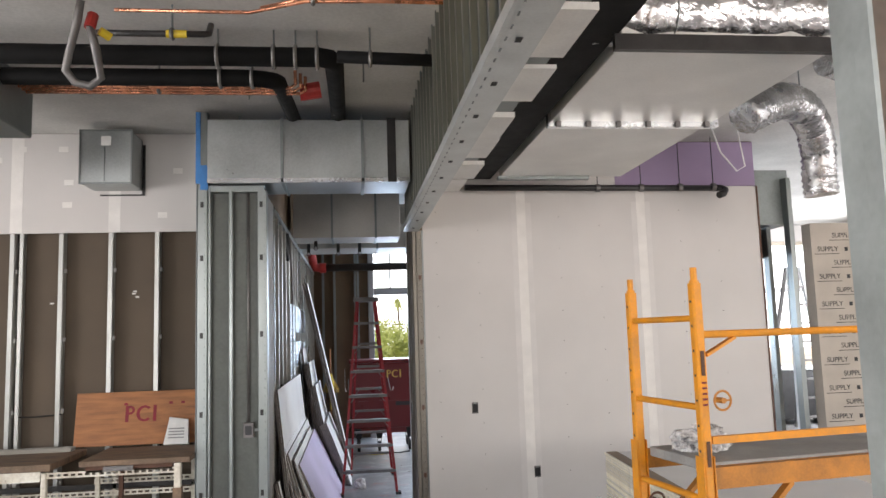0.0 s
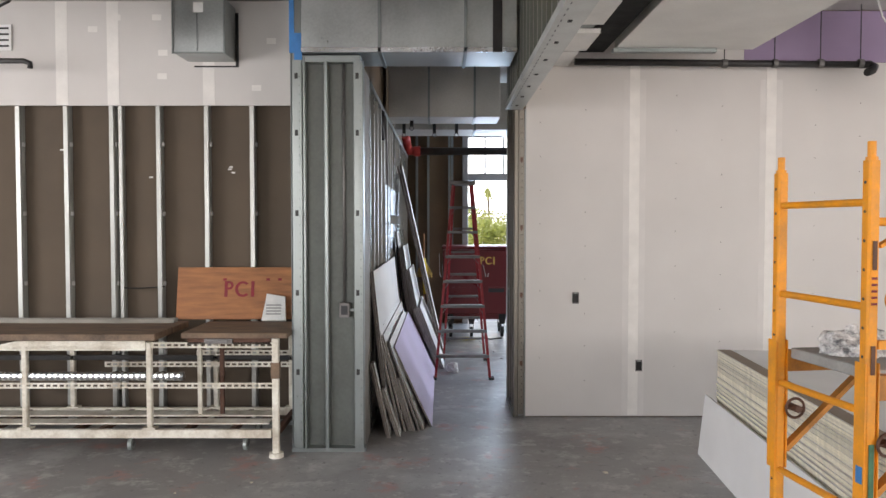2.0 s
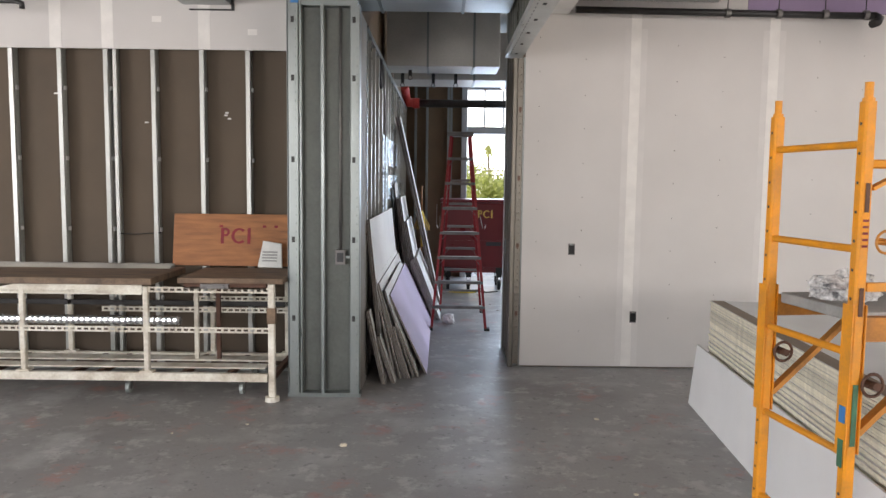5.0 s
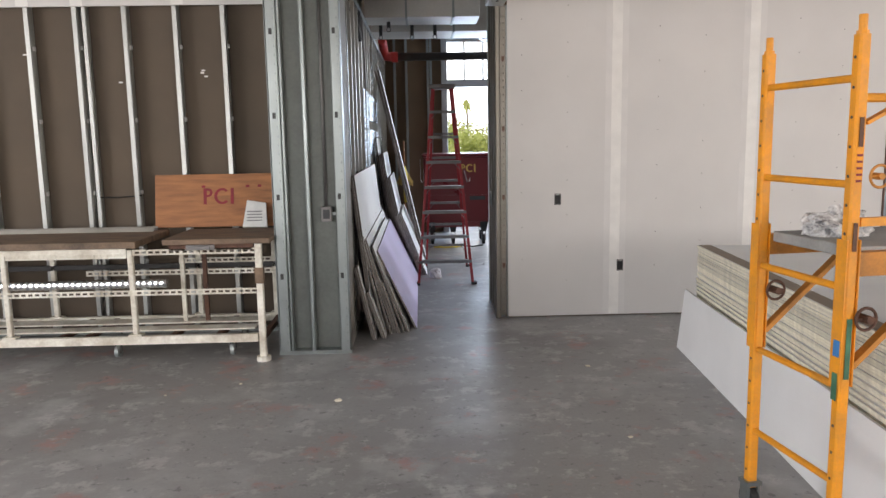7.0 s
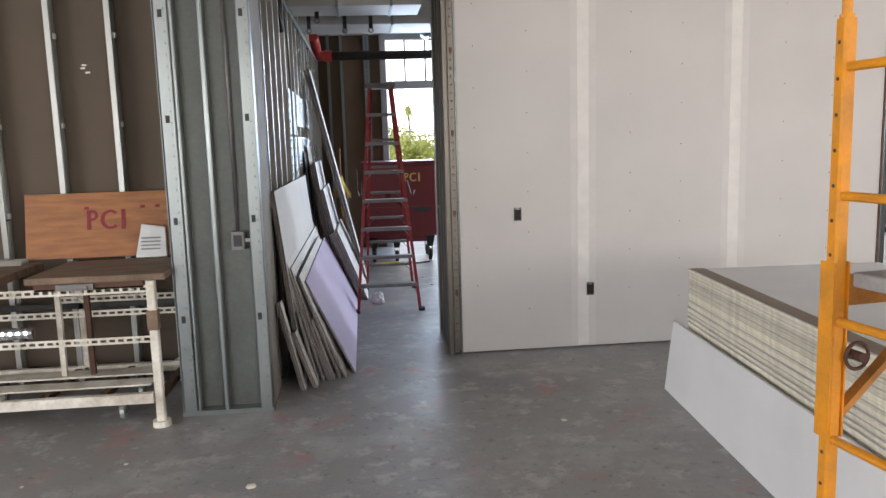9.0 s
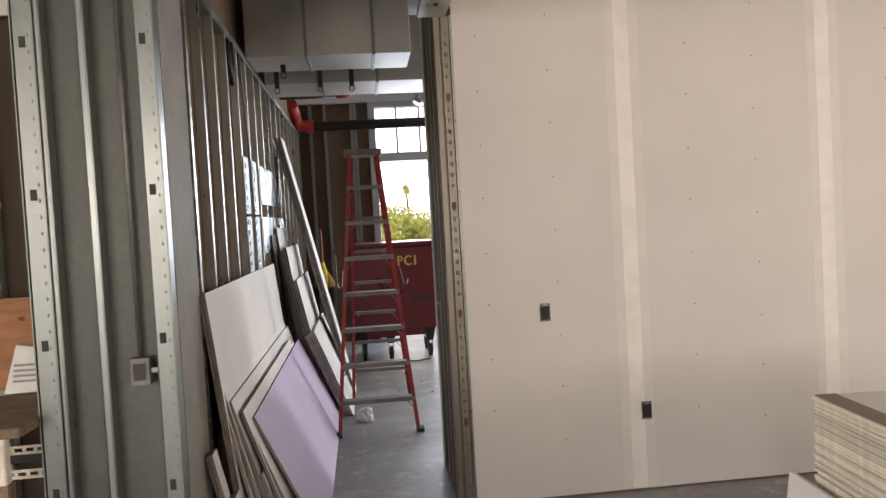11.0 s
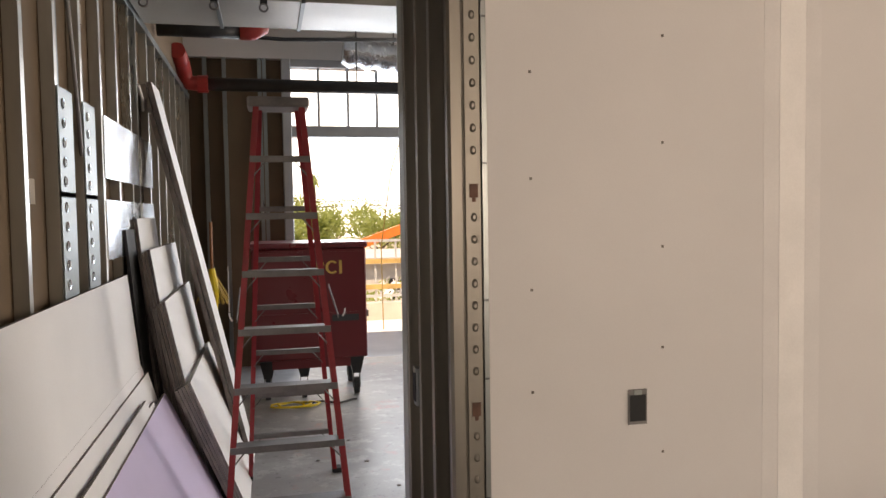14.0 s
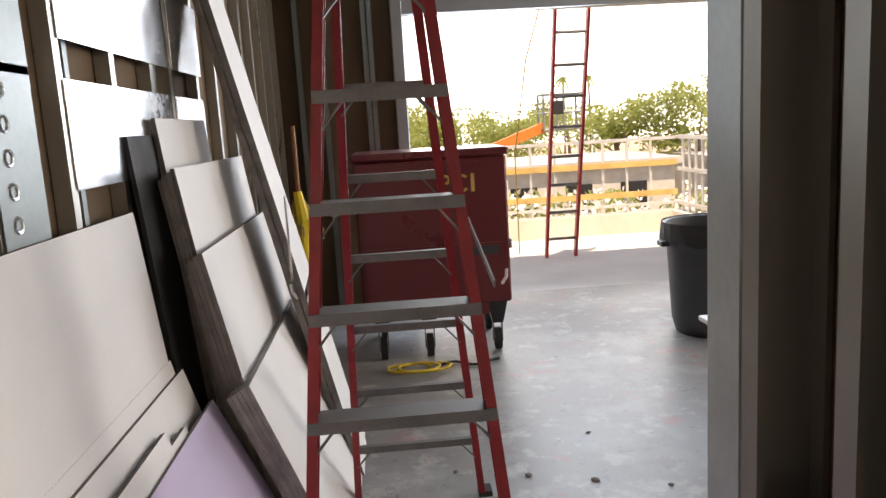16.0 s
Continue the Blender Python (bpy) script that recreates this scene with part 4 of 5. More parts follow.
cb = thing("tool_chest", "dark low chest under the far window", "chest", (7.6, 12.9, 0))
part("body", Geo().box(7.0, 12.6, 0.1, 8.4, 13.2, 0.95), BLACK, cb, bevel=0.01)
part("lid", Geo().box(6.98, 12.58, 0.952, 8.42, 13.22, 1.0), WHITEP, cb, bevel=0.008)
for x in (7.1, 8.3):
    part("foot", Geo().box(x - 0.05, 12.7, 0, x + 0.05, 13.1, 0.1), RUBBER, cb)


# ---------- first room ----------
def caster(parent, x, y, r=0.05, top=0.16):
    w = part("caster", Geo().rod((x - 0.014, y, r), (x + 0.014, y, r), r, 16), GALVL, parent, "small grey caster wheel")
    part("hub", Geo().rod((x - 0.018, y, r), (x + 0.018, y, r), r * 0.4, 10), ALU, w)
    part("fork", Geo().box(x - 0.024, y - 0.02, r, x - 0.019, y + 0.02, top).box(x + 0.019, y - 0.02, r, x + 0.024, y + 0.02, top).box(x - 0.024, y - 0.03, top, x + 0.024, y + 0.03, top + 0.008), ALU, w)


def slotted(x0, x1, y, z, h=0.042):
    """A slotted strut rail with real slots between its two edges."""
    g = Geo().box(x0, y, z, x1, y + 0.004, z + h * 0.3).box(x0, y, z + h * 0.7, x1, y + 0.004, z + h)
    n = int((x1 - x0) / 0.05)
    for i in range(n):
        xx = x0 + i * (x1 - x0) / n
        g.box(xx, y, z + h * 0.3, xx + 0.016, y + 0.004, z + h * 0.7)
    return g


wt = thing("rolling_work_table", "cream steel rolling work table with slotted rails", "work table", (-3.0, 6.3, 0))
for x, y, zt in ((-3.29, 5.97, 0.86), (-2.355, 5.97, 0.87), (-5.0, 5.97, 0.87), (-3.25, 6.62, 0.86), (-2.05, 6.62, 0.86), (-1.42, 6.62, 0.86), (-5.0, 6.62, 0.86)):
    part("post", Geo().box(x - 0.02, y - 0.02, 0.18, x + 0.02, y + 0.02, zt, c=0.006), CREAM, wt)
    part("foot_plate", Geo().box(x - 0.05, y - 0.035, 0.216, x + 0.05, y + 0.035, 0.228), CREAM, wt)
part("post", Geo().box(-1.43, 5.94, 0.03, -1.38, 5.99, 0.90, c=0.006), CREAM, wt)
part("foot", Geo().prism([(-1.405 + 0.055 * math.cos(a * 0.5236), 5.965 + 0.055 * math.sin(a * 0.5236)) for a in range(12)], 0.0, 0.035), CREAM, wt)
part("front_beam", Geo().box(-5.2, 5.925, 0.155, -1.435, 5.97, 0.215), CREAM, wt)
part("rear_beam", Geo().box(-5.2, 6.60, 0.155, -1.38, 6.645, 0.215), CREAM, wt)
for x in (-4.9, -4.1, -3.6, -2.95, -2.75, -2.1, -1.75, -1.40):
    part("cross_beam", Geo().box(x - 0.02, 5.972, 0.165, x + 0.02, 6.598, 0.205), RUST, wt)
for y0, y1 in ((6.12, 6.26), (6.36, 6.52)):
    part("shelf_slat", Geo().box(-5.1, y0, 0.206, -1.5, y1, 0.216), CREAM, wt)
part("slotted_rail", slotted(-5.2, -1.43, 5.945, 0.525), CREAM, wt)
part("slotted_rail", slotted(-2.33, -1.43, 5.945, 0.83), CREAM, wt)
part("slotted_rail", slotted(-5.2, -2.38, 5.945, 0.81), CREAM, wt)
part("slotted_rail", slotted(-2.2, -1.30, 6.58, 0.665), CREAM, wt)
part("rear_rail", Geo().box(-5.1, 6.60, 0.62, -1.4, 6.62, 0.66), BLACK, wt)
part("top_board", Geo().box(-5.3, 5.93, 0.885, -2.30, 6.70, 0.935), TOPW, wt, "worn brown plywood top", bevel=0.004)
part("apron", Geo().box(-3.26, 5.955, 0.815, -2.38, 5.962, 0.884), CREAM, wt)
part("apron_wing", Geo().add([(-3.70, 5.957, 0.80), (-3.262, 5.957, 0.815), (-3.262, 5.957, 0.884), (-3.33, 5.957, 0.884), (-3.70, 5.962, 0.80), (-3.262, 5.962, 0.815), (-3.262, 5.962, 0.884), (-3.33, 5.962, 0.884)],
                                [(0, 1, 2, 3), (7, 6, 5, 4), (0, 4, 5, 1), (1, 5, 6, 2), (2, 6, 7, 3), (3, 7, 4, 0)]), CREAM, wt)
for x in (-2.12, -1.94):
    part("hanger_strut", Geo().box(x - 0.016, 6.40, 0.216, x + 0.016, 6.43, 0.86), CREAM if x < -2 else RUST, wt)
part("mid_shelf_rail", slotted(-2.9, -1.32, 6.43, 0.595), CREAM, wt)
part("small_top", Geo().box(-2.10, 5.92, 0.905, -1.31, 6.60, 0.945), TOPW, wt, "small worn brown top", bevel=0.004)
part("small_apron", Geo().box(-2.06, 5.945, 0.86, -1.44, 5.96, 0.904), RUST, wt)
part("catch", Geo().box(-1.93, 5.925, 0.865, -1.72, 5.944, 0.90).box(-1.90, 5.91, 0.872, -1.75, 5.924, 0.892), ALU, wt)
for x in (-2.57, -1.68, -4.6):
    caster(wt, x, 6.14, 0.048, 0.147)
    caster(wt, x, 6.55, 0.048, 0.147)
part("tape_wrap", Geo().box(-1.436, 5.934, 0.60, -1.374, 5.996, 0.72), TOPW, wt)
solo("flexible_conduit", Geo().tube([(-5.1 + 0.022 * i, 6.0, 0.607) for i in range(137)], 0.035, 12, 0.08), BRIGHT, "silver corrugated flexible conduit resting on the table rail", "conduit", smooth=False)
mt = thing("metal_track_length", "galvanised track lying on the work table", "metal track", (-3.6, 6.62, 0.936))
part("web", Geo().box(-5.2, 6.56, 0.936, -2.38, 6.66, 0.94), GALV, mt)
part("lip", Geo().box(-5.2, 6.556, 0.936, -2.38, 6.559, 0.968), GALVJ, mt)
part("lip", Geo().box(-5.2, 6.661, 0.936, -2.38, 6.664, 0.968), GALVJ, mt)

plyb = thing("plywood_panel", "orange-brown plywood panel with dark red lettering leaning on the studs", "plywood", (-1.9, 6.75, 0.946))
m = Matrix.Translation((-1.86, 6.72, 0.947)) @ Matrix.Rotation(radians(-10), 4, "X")
pg = Geo().box(-0.56, 0, 0, 0.56, 0.018, 0.445, m)
part("sheet", pg, PLY, plyb, bevel=0.002)


def initials(m, h, material, parent, name, y=-0.004, w=0.12):
    """Three painted strokes-and-arc marks, h tall, on the plane y of pose m."""
    t, s = h * 0.2, h * 0.66
    a = Geo().box(0, y, 0, t, y + 0.002, h, m)
    n = 10
    pts = [(s * 0.45 + s * 0.4 * math.sin(math.pi * i / n), h * 0.73 + h * 0.27 * math.cos(math.pi * i / n)) for i in range(n + 1)]
    inn = [(s * 0.45 + (s * 0.4 - t * 0.8) * math.sin(math.pi * i / n), h * 0.73 + (h * 0.27 - t * 0.7) * math.cos(math.pi * i / n)) for i in range(n + 1)]

    def strip(geo, o, i, dx):
        for k in range(len(o) - 1):
            q = [o[k], o[k + 1], i[k + 1], i[k]]
            geo.add([m @ Vector((dx + u, y, v)) for u, v in q], [(0, 1, 2, 3)])
    strip(a, pts, inn, 0)
    a.box(t, y, h - t * 0.7, s * 0.45, y + 0.002, h, m)
    a.box(t, y, h * 0.46, s * 0.45, y + 0.002, h * 0.46 + t * 0.7, m)
    part(name, a, material, parent)
    c = Geo()
    o = [(h * 0.5 - h * 0.5 * math.cos(math.radians(-135 + 270 * i / 18 + 0)) * 1.0, h * 0.5 + h * 0.5 * math.sin(math.radians(-135 + 270 * i / 18))) for i in range(19)]
    q = [(h * 0.5 - (h * 0.5 - t) * math.cos(math.radians(-135 + 270 * i / 18)), h * 0.5 + (h * 0.5 - t * 0.7) * math.sin(math.radians(-135 + 270 * i / 18))) for i in range(19)]
    strip(c, o, q, s * 1.0)
    part(name, c, material, parent)
    part(name, Geo().box(s + h * 1.02, y, 0, s + h * 1.02 + t, y + 0.002, h, m), material, parent)


initials(m @ Matrix.Translation((-0.155, 0, 0.19)), 0.135, MARK, plyb, "painted_mark")
for x in (-0.17, 0.2, 0.3):
    part("knot", Geo().box(x, -0.003, 0.33, x + 0.03, -0.001, 0.35, m), MARK, plyb)
pb = thing("paper_bag", "white printed paper packet against the plywood", "packet", (-1.55, 6.55, 0.946))
mb = Matrix.Translation((-1.56, 6.60, 0.948)) @ Matrix.Rotation(radians(-18), 4, "X")
part("packet", Geo().add([mb @ Vector(p) for p in ((-0.1, -0.02, 0), (0.1, -0.02, 0), (0.1, 0.02, 0), (-0.1, 0.02, 0), (-0.07, -0.006, 0.23), (0.085, -0.012, 0.2), (0.085, 0.006, 0.21), (-0.075, 0.006, 0.235))],
                        [(0, 3, 2, 1), (4, 5, 6, 7), (0, 1, 5, 4), (1, 2, 6, 5), (2, 3, 7, 6), (3, 0, 4, 7)]), PAPER, pb)
for z in (0.05, 0.075, 0.1, 0.125):
    part("print_line", Geo().box(-0.065, -0.024, z, 0.06, -0.0215, z + 0.01, mb), mat("grey_print", (0.3, 0.3, 0.3), 0.8, 0, 0.1, 9, 60, 0), pb)

# scaffold
sc = thing("rolling_scaffold", "yellow steel rolling scaffold with a grey deck", "scaffold", (1.24, 3.45, 0))
sc.rotation_euler = (0, 0, radians(8.2))
for fx in (1.24, 3.06):
    for y, top in ((3.45, 1.965), (2.925, 1.975)):
        p = part("post", Geo().box(fx - 0.022, y - 0.021, 0.12, fx + 0.022, y + 0.021, top, c=0.007), YEL, sc)
        part("pin", Geo().rod((fx, y, top), (fx, y, top + 0.065), 0.014, 10), YEL, p)
        part("collar", Geo().rod((fx, y, top - 0.03), (fx, y, top + 0.012), 0.02, 8), YEL, p)
        part("sleeve", Geo().box(fx - 0.0275, y - 0.024, 0.75, fx - 0.0228, y + 0.03, 1.28).box(fx + 0.0228, y - 0.024, 0.75, fx + 0.0275, y + 0.027, 1.28), YEL, p)
        for z in [0.2 + 0.1 * k for k in range(18)]:
            part("pin_hole", Geo().rod((fx - 0.0235, y, z), (fx - 0.0222, y, z), 0.006, 6), INK, p)
        r = 0.058
        w = part("caster", Geo().rod((fx - 0.016, y, r), (fx + 0.016, y, r), r, 16), RUBBER, sc, "dark rubber caster")
        part("fork", Geo().box(fx - 0.03, y - 0.03, 0.05, fx - 0.018, y + 0.03, 0.13).box(fx + 0.018, y - 0.03, 0.05, fx + 0.03, y + 0.03, 0.13).box(fx - 0.035, y - 0.035, 0.131, fx + 0.035, y + 0.035, 0.15), GALVD, w)
    for z in (0.38, 0.742, 1.104, 1.471, 1.832):
        part("rung", Geo().rod((fx, 2.945, z), (fx, 3.43, z), 0.014, 10), YEL, sc)
for y in (2.925, 3.45):
    part("side_rail", Geo().box(1.27, y - 0.02, 1.15, 3.03, y + 0.02, 1.235), ORA, sc, "orange-brown side channel")
    if y < 3:
        part("side_rail", Geo().box(1.27, y - 0.012, 1.325, 3.03, y + 0.012, 1.355), YEL, sc)
    for s in (1, -1):
        x = 1.27 if s > 0 else 3.03
        part("diagonal_brace", Geo().bar((x, y, 0.82), (x + s * 0.36, y, 1.15), 0.035, 0.02, (0, 1, 0)), ORA, sc)
    part("lock_wheel", Geo().ring((1.295, y - 0.035, 1.0), (0, 1, 0), 0.04, 0.006, 18, 6).rod((1.255, y - 0.035, 1.0), (1.335, y - 0.035, 1.0), 0.005, 6).rod((1.295, y - 0.06, 1.0), (1.295, y + 0.02, 1.0), 0.016, 8), RUST, sc, "rusty hand wheel")
part("guard_rail", Geo().rod((1.24, 2.925, 1.765), (3.06, 2.925, 1.765), 0.016, 10), YEL, sc)
part("guard_wheel", Geo().ring((1.305, 2.88, 1.50), (0, 1, 0), 0.038, 0.005, 18, 6).rod((1.267, 2.88, 1.5), (1.343, 2.88, 1.5), 0.004, 6).rod((1.305, 2.87, 1.5), (1.305, 2.92, 1.5), 0.012, 8), ORA, sc)
part("guard_rail", Geo().bar((1.27, 2.925, 1.68), (1.41, 2.925, 1.75), 0.03, 0.012, (0, 1, 0)), YEL, sc)
part("deck", Geo().box(1.28, 2.945, 1.205, 3.02, 3.43, 1.248), mat("grey_deck_board", (0.33, 0.33, 0.32), 0.7, 0, 0.15, 5, 70, 0.1), sc, bevel=0.004)
part("paint_mark", Geo().box(1.2105, 2.908, 0.86, 1.2122, 2.94, 0.92), BLUE, sc)
for z in (1.24, 1.6):
    part("sticker", Geo().box(1.232, 2.8995, z, 1.248, 2.902, z + 0.1), RUST, sc)

part("paint_smear", Geo().box(1.2105, 2.911, 0.70, 1.2122, 2.938, 0.80).box(1.2300, 2.8995, 0.78, 1.2500, 2.902, 1.0), mat("green_paint_smear", (0.05, 0.16, 0.09), 0.6, 0, 0.2, 12, 80, 0.05), sc)
for k in range(5):
    part("red_mark", Geo().box(1.23, 2.8992, 1.48 + 0.022 * k, 1.25, 2.902, 1.488 + 0.022 * k), MARK, sc)

rag = bmesh.new()
bmesh.ops.create_icosphere(rag, subdivisions=4, radius=0.11)
for v in rag.verts:
    n = noise.fractal(v.co * 16, 0.6, 2.2, 5) * 0.045 + noise.noise(v.co * 7) * 0.03
    v.co += v.co.normalized() * n
    v.co.z = max(-0.055, v.co.z * 0.75)
    v.co.x *= 1.6
me = bpy.data.meshes.new("crumpled_plastic")
rag.to_mesh(me)
rag.free()
me.materials.append(mat("crumpled_white_plastic", (0.72, 0.72, 0.72), 0.3, 0, 0.25, 20, 80, 0.5, tint=(0.2, 0.2, 0.21)))
rg = tagged(new("crumpled_plastic", me), "crumpled white plastic bag on the scaffold deck", "plastic bag")
rg.location = (1.46, 3.27, 1.29)
rg.scale = (0.72, 0.8, 0.8)

# drywall stack
st = thing("drywall_stack", "tall stack of grey-white drywall sheets", "drywall stack", (1.872, 5.873, 0))
st.rotation_euler = (0, 0, radians(-4))
sheet_a = mesh_of("sheet", Geo().box(0, -3.05, 0, 1.22, 0, 0.0140), EDGE, 0.0015)
sheet_b = mesh_of("sheet", Geo().box(0, -3.05, 0, 1.22, 0, 0.0140), EDGE, 0.0015)
for me in (sheet_a,):
    me.materials.append(WHITEB)
    for p in me.polygons:
        if p.normal.z > 0.9:
            p.material_index = 1
rnd = random.Random(4)
for k in range(54):
    ob = new("sheet", sheet_a)
    ob.parent = st
    ob.location = (0.012 * rnd.random() + (0.0 if k % 2 else 0.005), 0.012 * (rnd.random() - 0.5), 0.003 + 0.0153 * k)
ob = new("top_tape", mesh_of("top_tape", Geo().box(0.008, -3.04, 0, 0.10, -0.01, 0.0012), mat("brown_edge_tape", (0.28, 0.22, 0.17), 0.7, 0, 0.1, 8, 80, 0.05)))
ob.parent = st
ob.location = (0, 0, 0.8297)
tagged(ob, "brown tape along the stack's edge")
lean = Geo().add([(1.80, 6.04, 0.0), (1.817, 6.04, 0.0), (1.848, 5.99, 0.47), (1.833, 5.99, 0.47), (1.57, 2.80, 0.0), (1.587, 2.80, 0.0), (1.642, 2.81, 0.47), (1.627, 2.81, 0.47)],
                 [(0, 1, 2, 3), (7, 6, 5, 4), (0, 3, 7, 4), (1, 5, 6, 2), (3, 2, 6, 7), (0, 4, 5, 1)])
solo("drywall_sheet", lean, WHITEB, "single drywall sheet leaning against the stack", "drywall sheet")

# ---------- corridor ----------
GREYEDGE = mat("pale_grey_board_edge", (0.36, 0.34, 0.31), 0.9, 0, 0.2, 18, 150, 0.2, each=0.25)


def leaning(name, label, y0, y1, xb, xt, zt, material, count=1, t=0.0159, edge=None, group="leaning boards", y_top=0.0):
    """A sheet that stands on the floor at x = xb and leans to x = xt at height zt; faces +x."""
    for k in range(count):
        dx = -t * 1.15 * k
        n = Vector((zt, 0, -(xt - xb))).normalized() * t
        ring = [Vector((xb + dx, 0, 0.001)), Vector((xt + dx, 0, zt - 0.012 * k)), Vector((xt + dx, 0, zt - 0.012 * k)) - n, Vector((xb + dx, 0, 0.001)) - n]
        for p in ring:
            p.z = max(p.z, 0.001)
        a, b = y0 + 0.01 * k, y1 + 0.008 * k
        vs = [Vector((p.x, a, p.z)) for p in ring] + [Vector((p.x, b, p.z)) for p in ring]
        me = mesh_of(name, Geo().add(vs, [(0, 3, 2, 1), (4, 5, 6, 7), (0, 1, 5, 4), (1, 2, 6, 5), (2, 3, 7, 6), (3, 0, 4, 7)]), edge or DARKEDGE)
        me.materials.append(material)
        me.polygons[2].material_index = 1
        tagged(new(name, me), label, "board", group)


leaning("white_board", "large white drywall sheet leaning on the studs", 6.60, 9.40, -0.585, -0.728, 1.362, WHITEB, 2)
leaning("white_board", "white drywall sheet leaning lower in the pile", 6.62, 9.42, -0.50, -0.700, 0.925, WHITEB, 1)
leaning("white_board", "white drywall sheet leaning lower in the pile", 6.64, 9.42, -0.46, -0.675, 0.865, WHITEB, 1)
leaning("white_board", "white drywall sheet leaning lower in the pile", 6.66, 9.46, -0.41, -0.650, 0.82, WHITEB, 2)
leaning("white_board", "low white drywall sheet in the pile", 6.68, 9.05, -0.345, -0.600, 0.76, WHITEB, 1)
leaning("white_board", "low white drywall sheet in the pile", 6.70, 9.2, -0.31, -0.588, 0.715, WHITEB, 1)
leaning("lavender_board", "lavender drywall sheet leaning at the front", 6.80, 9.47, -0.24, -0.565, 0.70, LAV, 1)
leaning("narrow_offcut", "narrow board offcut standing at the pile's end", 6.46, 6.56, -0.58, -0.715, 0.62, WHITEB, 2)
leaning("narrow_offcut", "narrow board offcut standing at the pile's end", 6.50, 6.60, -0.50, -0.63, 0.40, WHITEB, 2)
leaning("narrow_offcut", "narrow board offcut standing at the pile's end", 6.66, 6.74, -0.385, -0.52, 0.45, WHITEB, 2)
# added black panel: a blurred dark reflection on the wall, built as a sheet
leaning("dark_sheet", "black panel standing for a dark reflection beside the boards", 9.45, 9.75, -0.60, -0.735, 1.60, PLAINBLACK, 1, edge=PLAINBLACK)
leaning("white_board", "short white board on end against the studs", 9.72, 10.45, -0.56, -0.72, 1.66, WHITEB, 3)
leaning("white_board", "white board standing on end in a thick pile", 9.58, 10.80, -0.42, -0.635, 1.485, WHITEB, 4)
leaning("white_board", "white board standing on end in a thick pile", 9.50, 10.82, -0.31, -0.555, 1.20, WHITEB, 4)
leaning("white_board", "low white board at the front of the pile", 9.40, 10.78, -0.13, -0.425, 0.76, WHITEB, 5, edge=GREYEDGE)
leaning("tall_board", "tall narrow board leaning on the stud wall", 10.25, 10.62, -0.12, -0.69, 2.53, WHITEB, 2, t=0.03)

lad = thing("red_step_ladder", "red fibreglass step ladder with aluminium steps", "ladder", (0.08, 9.3, 0))
FL, FR, TL, TR = Vector((-0.245, 8.79, 0.0)), Vector((0.40, 8.79, 0.0)), Vector((-0.045, 8.98, 2.22)), Vector((0.200, 8.98, 2.22))
BL, BR, UL, UR = Vector((-0.15, 9.97, 0.0)), Vector((0.405, 9.97, 0.0)), Vector((-0.03, 9.10, 2.2)), Vector((0.185, 9.10, 2.2))


for a, b, s in ((FL, TL, 1), (FR, TR, -1)):
    r = part("rail", Geo().channel(a, b, 0.028, 0.075, s), RED, lad)
    part("rubber_foot", Geo().box(a.x - 0.03, a.y - 0.045, 0, a.x + 0.03, a.y + 0.045, 0.03), RUBBER, r)
for a, b, s in ((BL, UL, 1), (BR, UR, -1)):
    r = part("rear_rail", Geo().channel(a, b, 0.026, 0.05, s), RED, lad)
    part("rubber_foot", Geo().box(a.x - 0.028, a.y - 0.035, 0, a.x + 0.028, a.y + 0.035, 0.03), RUBBER, r)
for i in range(7):
    f = (0.305 * (i + 1)) / 2.42
    a, b = FL.lerp(TL, f), FR.lerp(TR, f)
    g = Geo().box(a.x, a.y - 0.04, a.z - 0.006, b.x, a.y + 0.045, a.z).box(a.x, a.y - 0.044, a.z - 0.032, b.x, a.y - 0.040, a.z).box(a.x, a.y + 0.045, a.z - 0.025, b.x, a.y + 0.048, a.z)
    s = part("step", g, ALU, lad)
    for x, q in ((a.x, 1), (b.x, -1)):
        part("step_brace", Geo().bar((x + q * 0.09, a.y, a.z - 0.008), (x + q * 0.012, a.y - 0.01, a.z - 0.10), 0.014, 0.006, (0, 1, 0)), ALU, s)
for i in range(6):
    f = (0.33 + 0.305 * i) / 2.4
    a, b = BL.lerp(UL, f), BR.lerp(UR, f)
    s = part("rear_bar", Geo().box(a.x, a.y - 0.012, a.z - 0.014, b.x, a.y + 0.012, a.z + 0.014), ALU, lad)
    for x, q in ((a.x, 1), (b.x, -1)):
        part("bar_brace", Geo().bar((x + q * 0.08, a.y, a.z), (x + q * 0.012, a.y + 0.01, a.z - 0.08), 0.012, 0.005, (0, 1, 0)), ALU, s)
part("top_cap", Geo().box(-0.075, 8.93, 2.20, 0.225, 9.16, 2.25), mat("grey_ladder_cap", (0.22, 0.2, 0.19), 0.6, 0, 0.15, 9, 80, 0.1), lad, "grey moulded top cap", bevel=0.008)
for s, x in ((1, -0.15), (-1, 0.34)):
    part("spreader", Geo().bar((x, 8.87, 1.16), (x, 9.45, 1.26), 0.02, 0.005, (0, 0, 1)), ALU, lad)
    part("spreader_hook", Geo().tube([(x - 0.02 * s, 8.87, 1.16), (x - 0.03 * s, 8.86, 1.18), (x - 0.032 * s, 8.86, 1.2)], 0.004, 6), WHITEP, lad)
part("label", Geo().box(-0.187, 8.905, 1.2, -0.184, 8.93, 1.42), PAPER, lad)

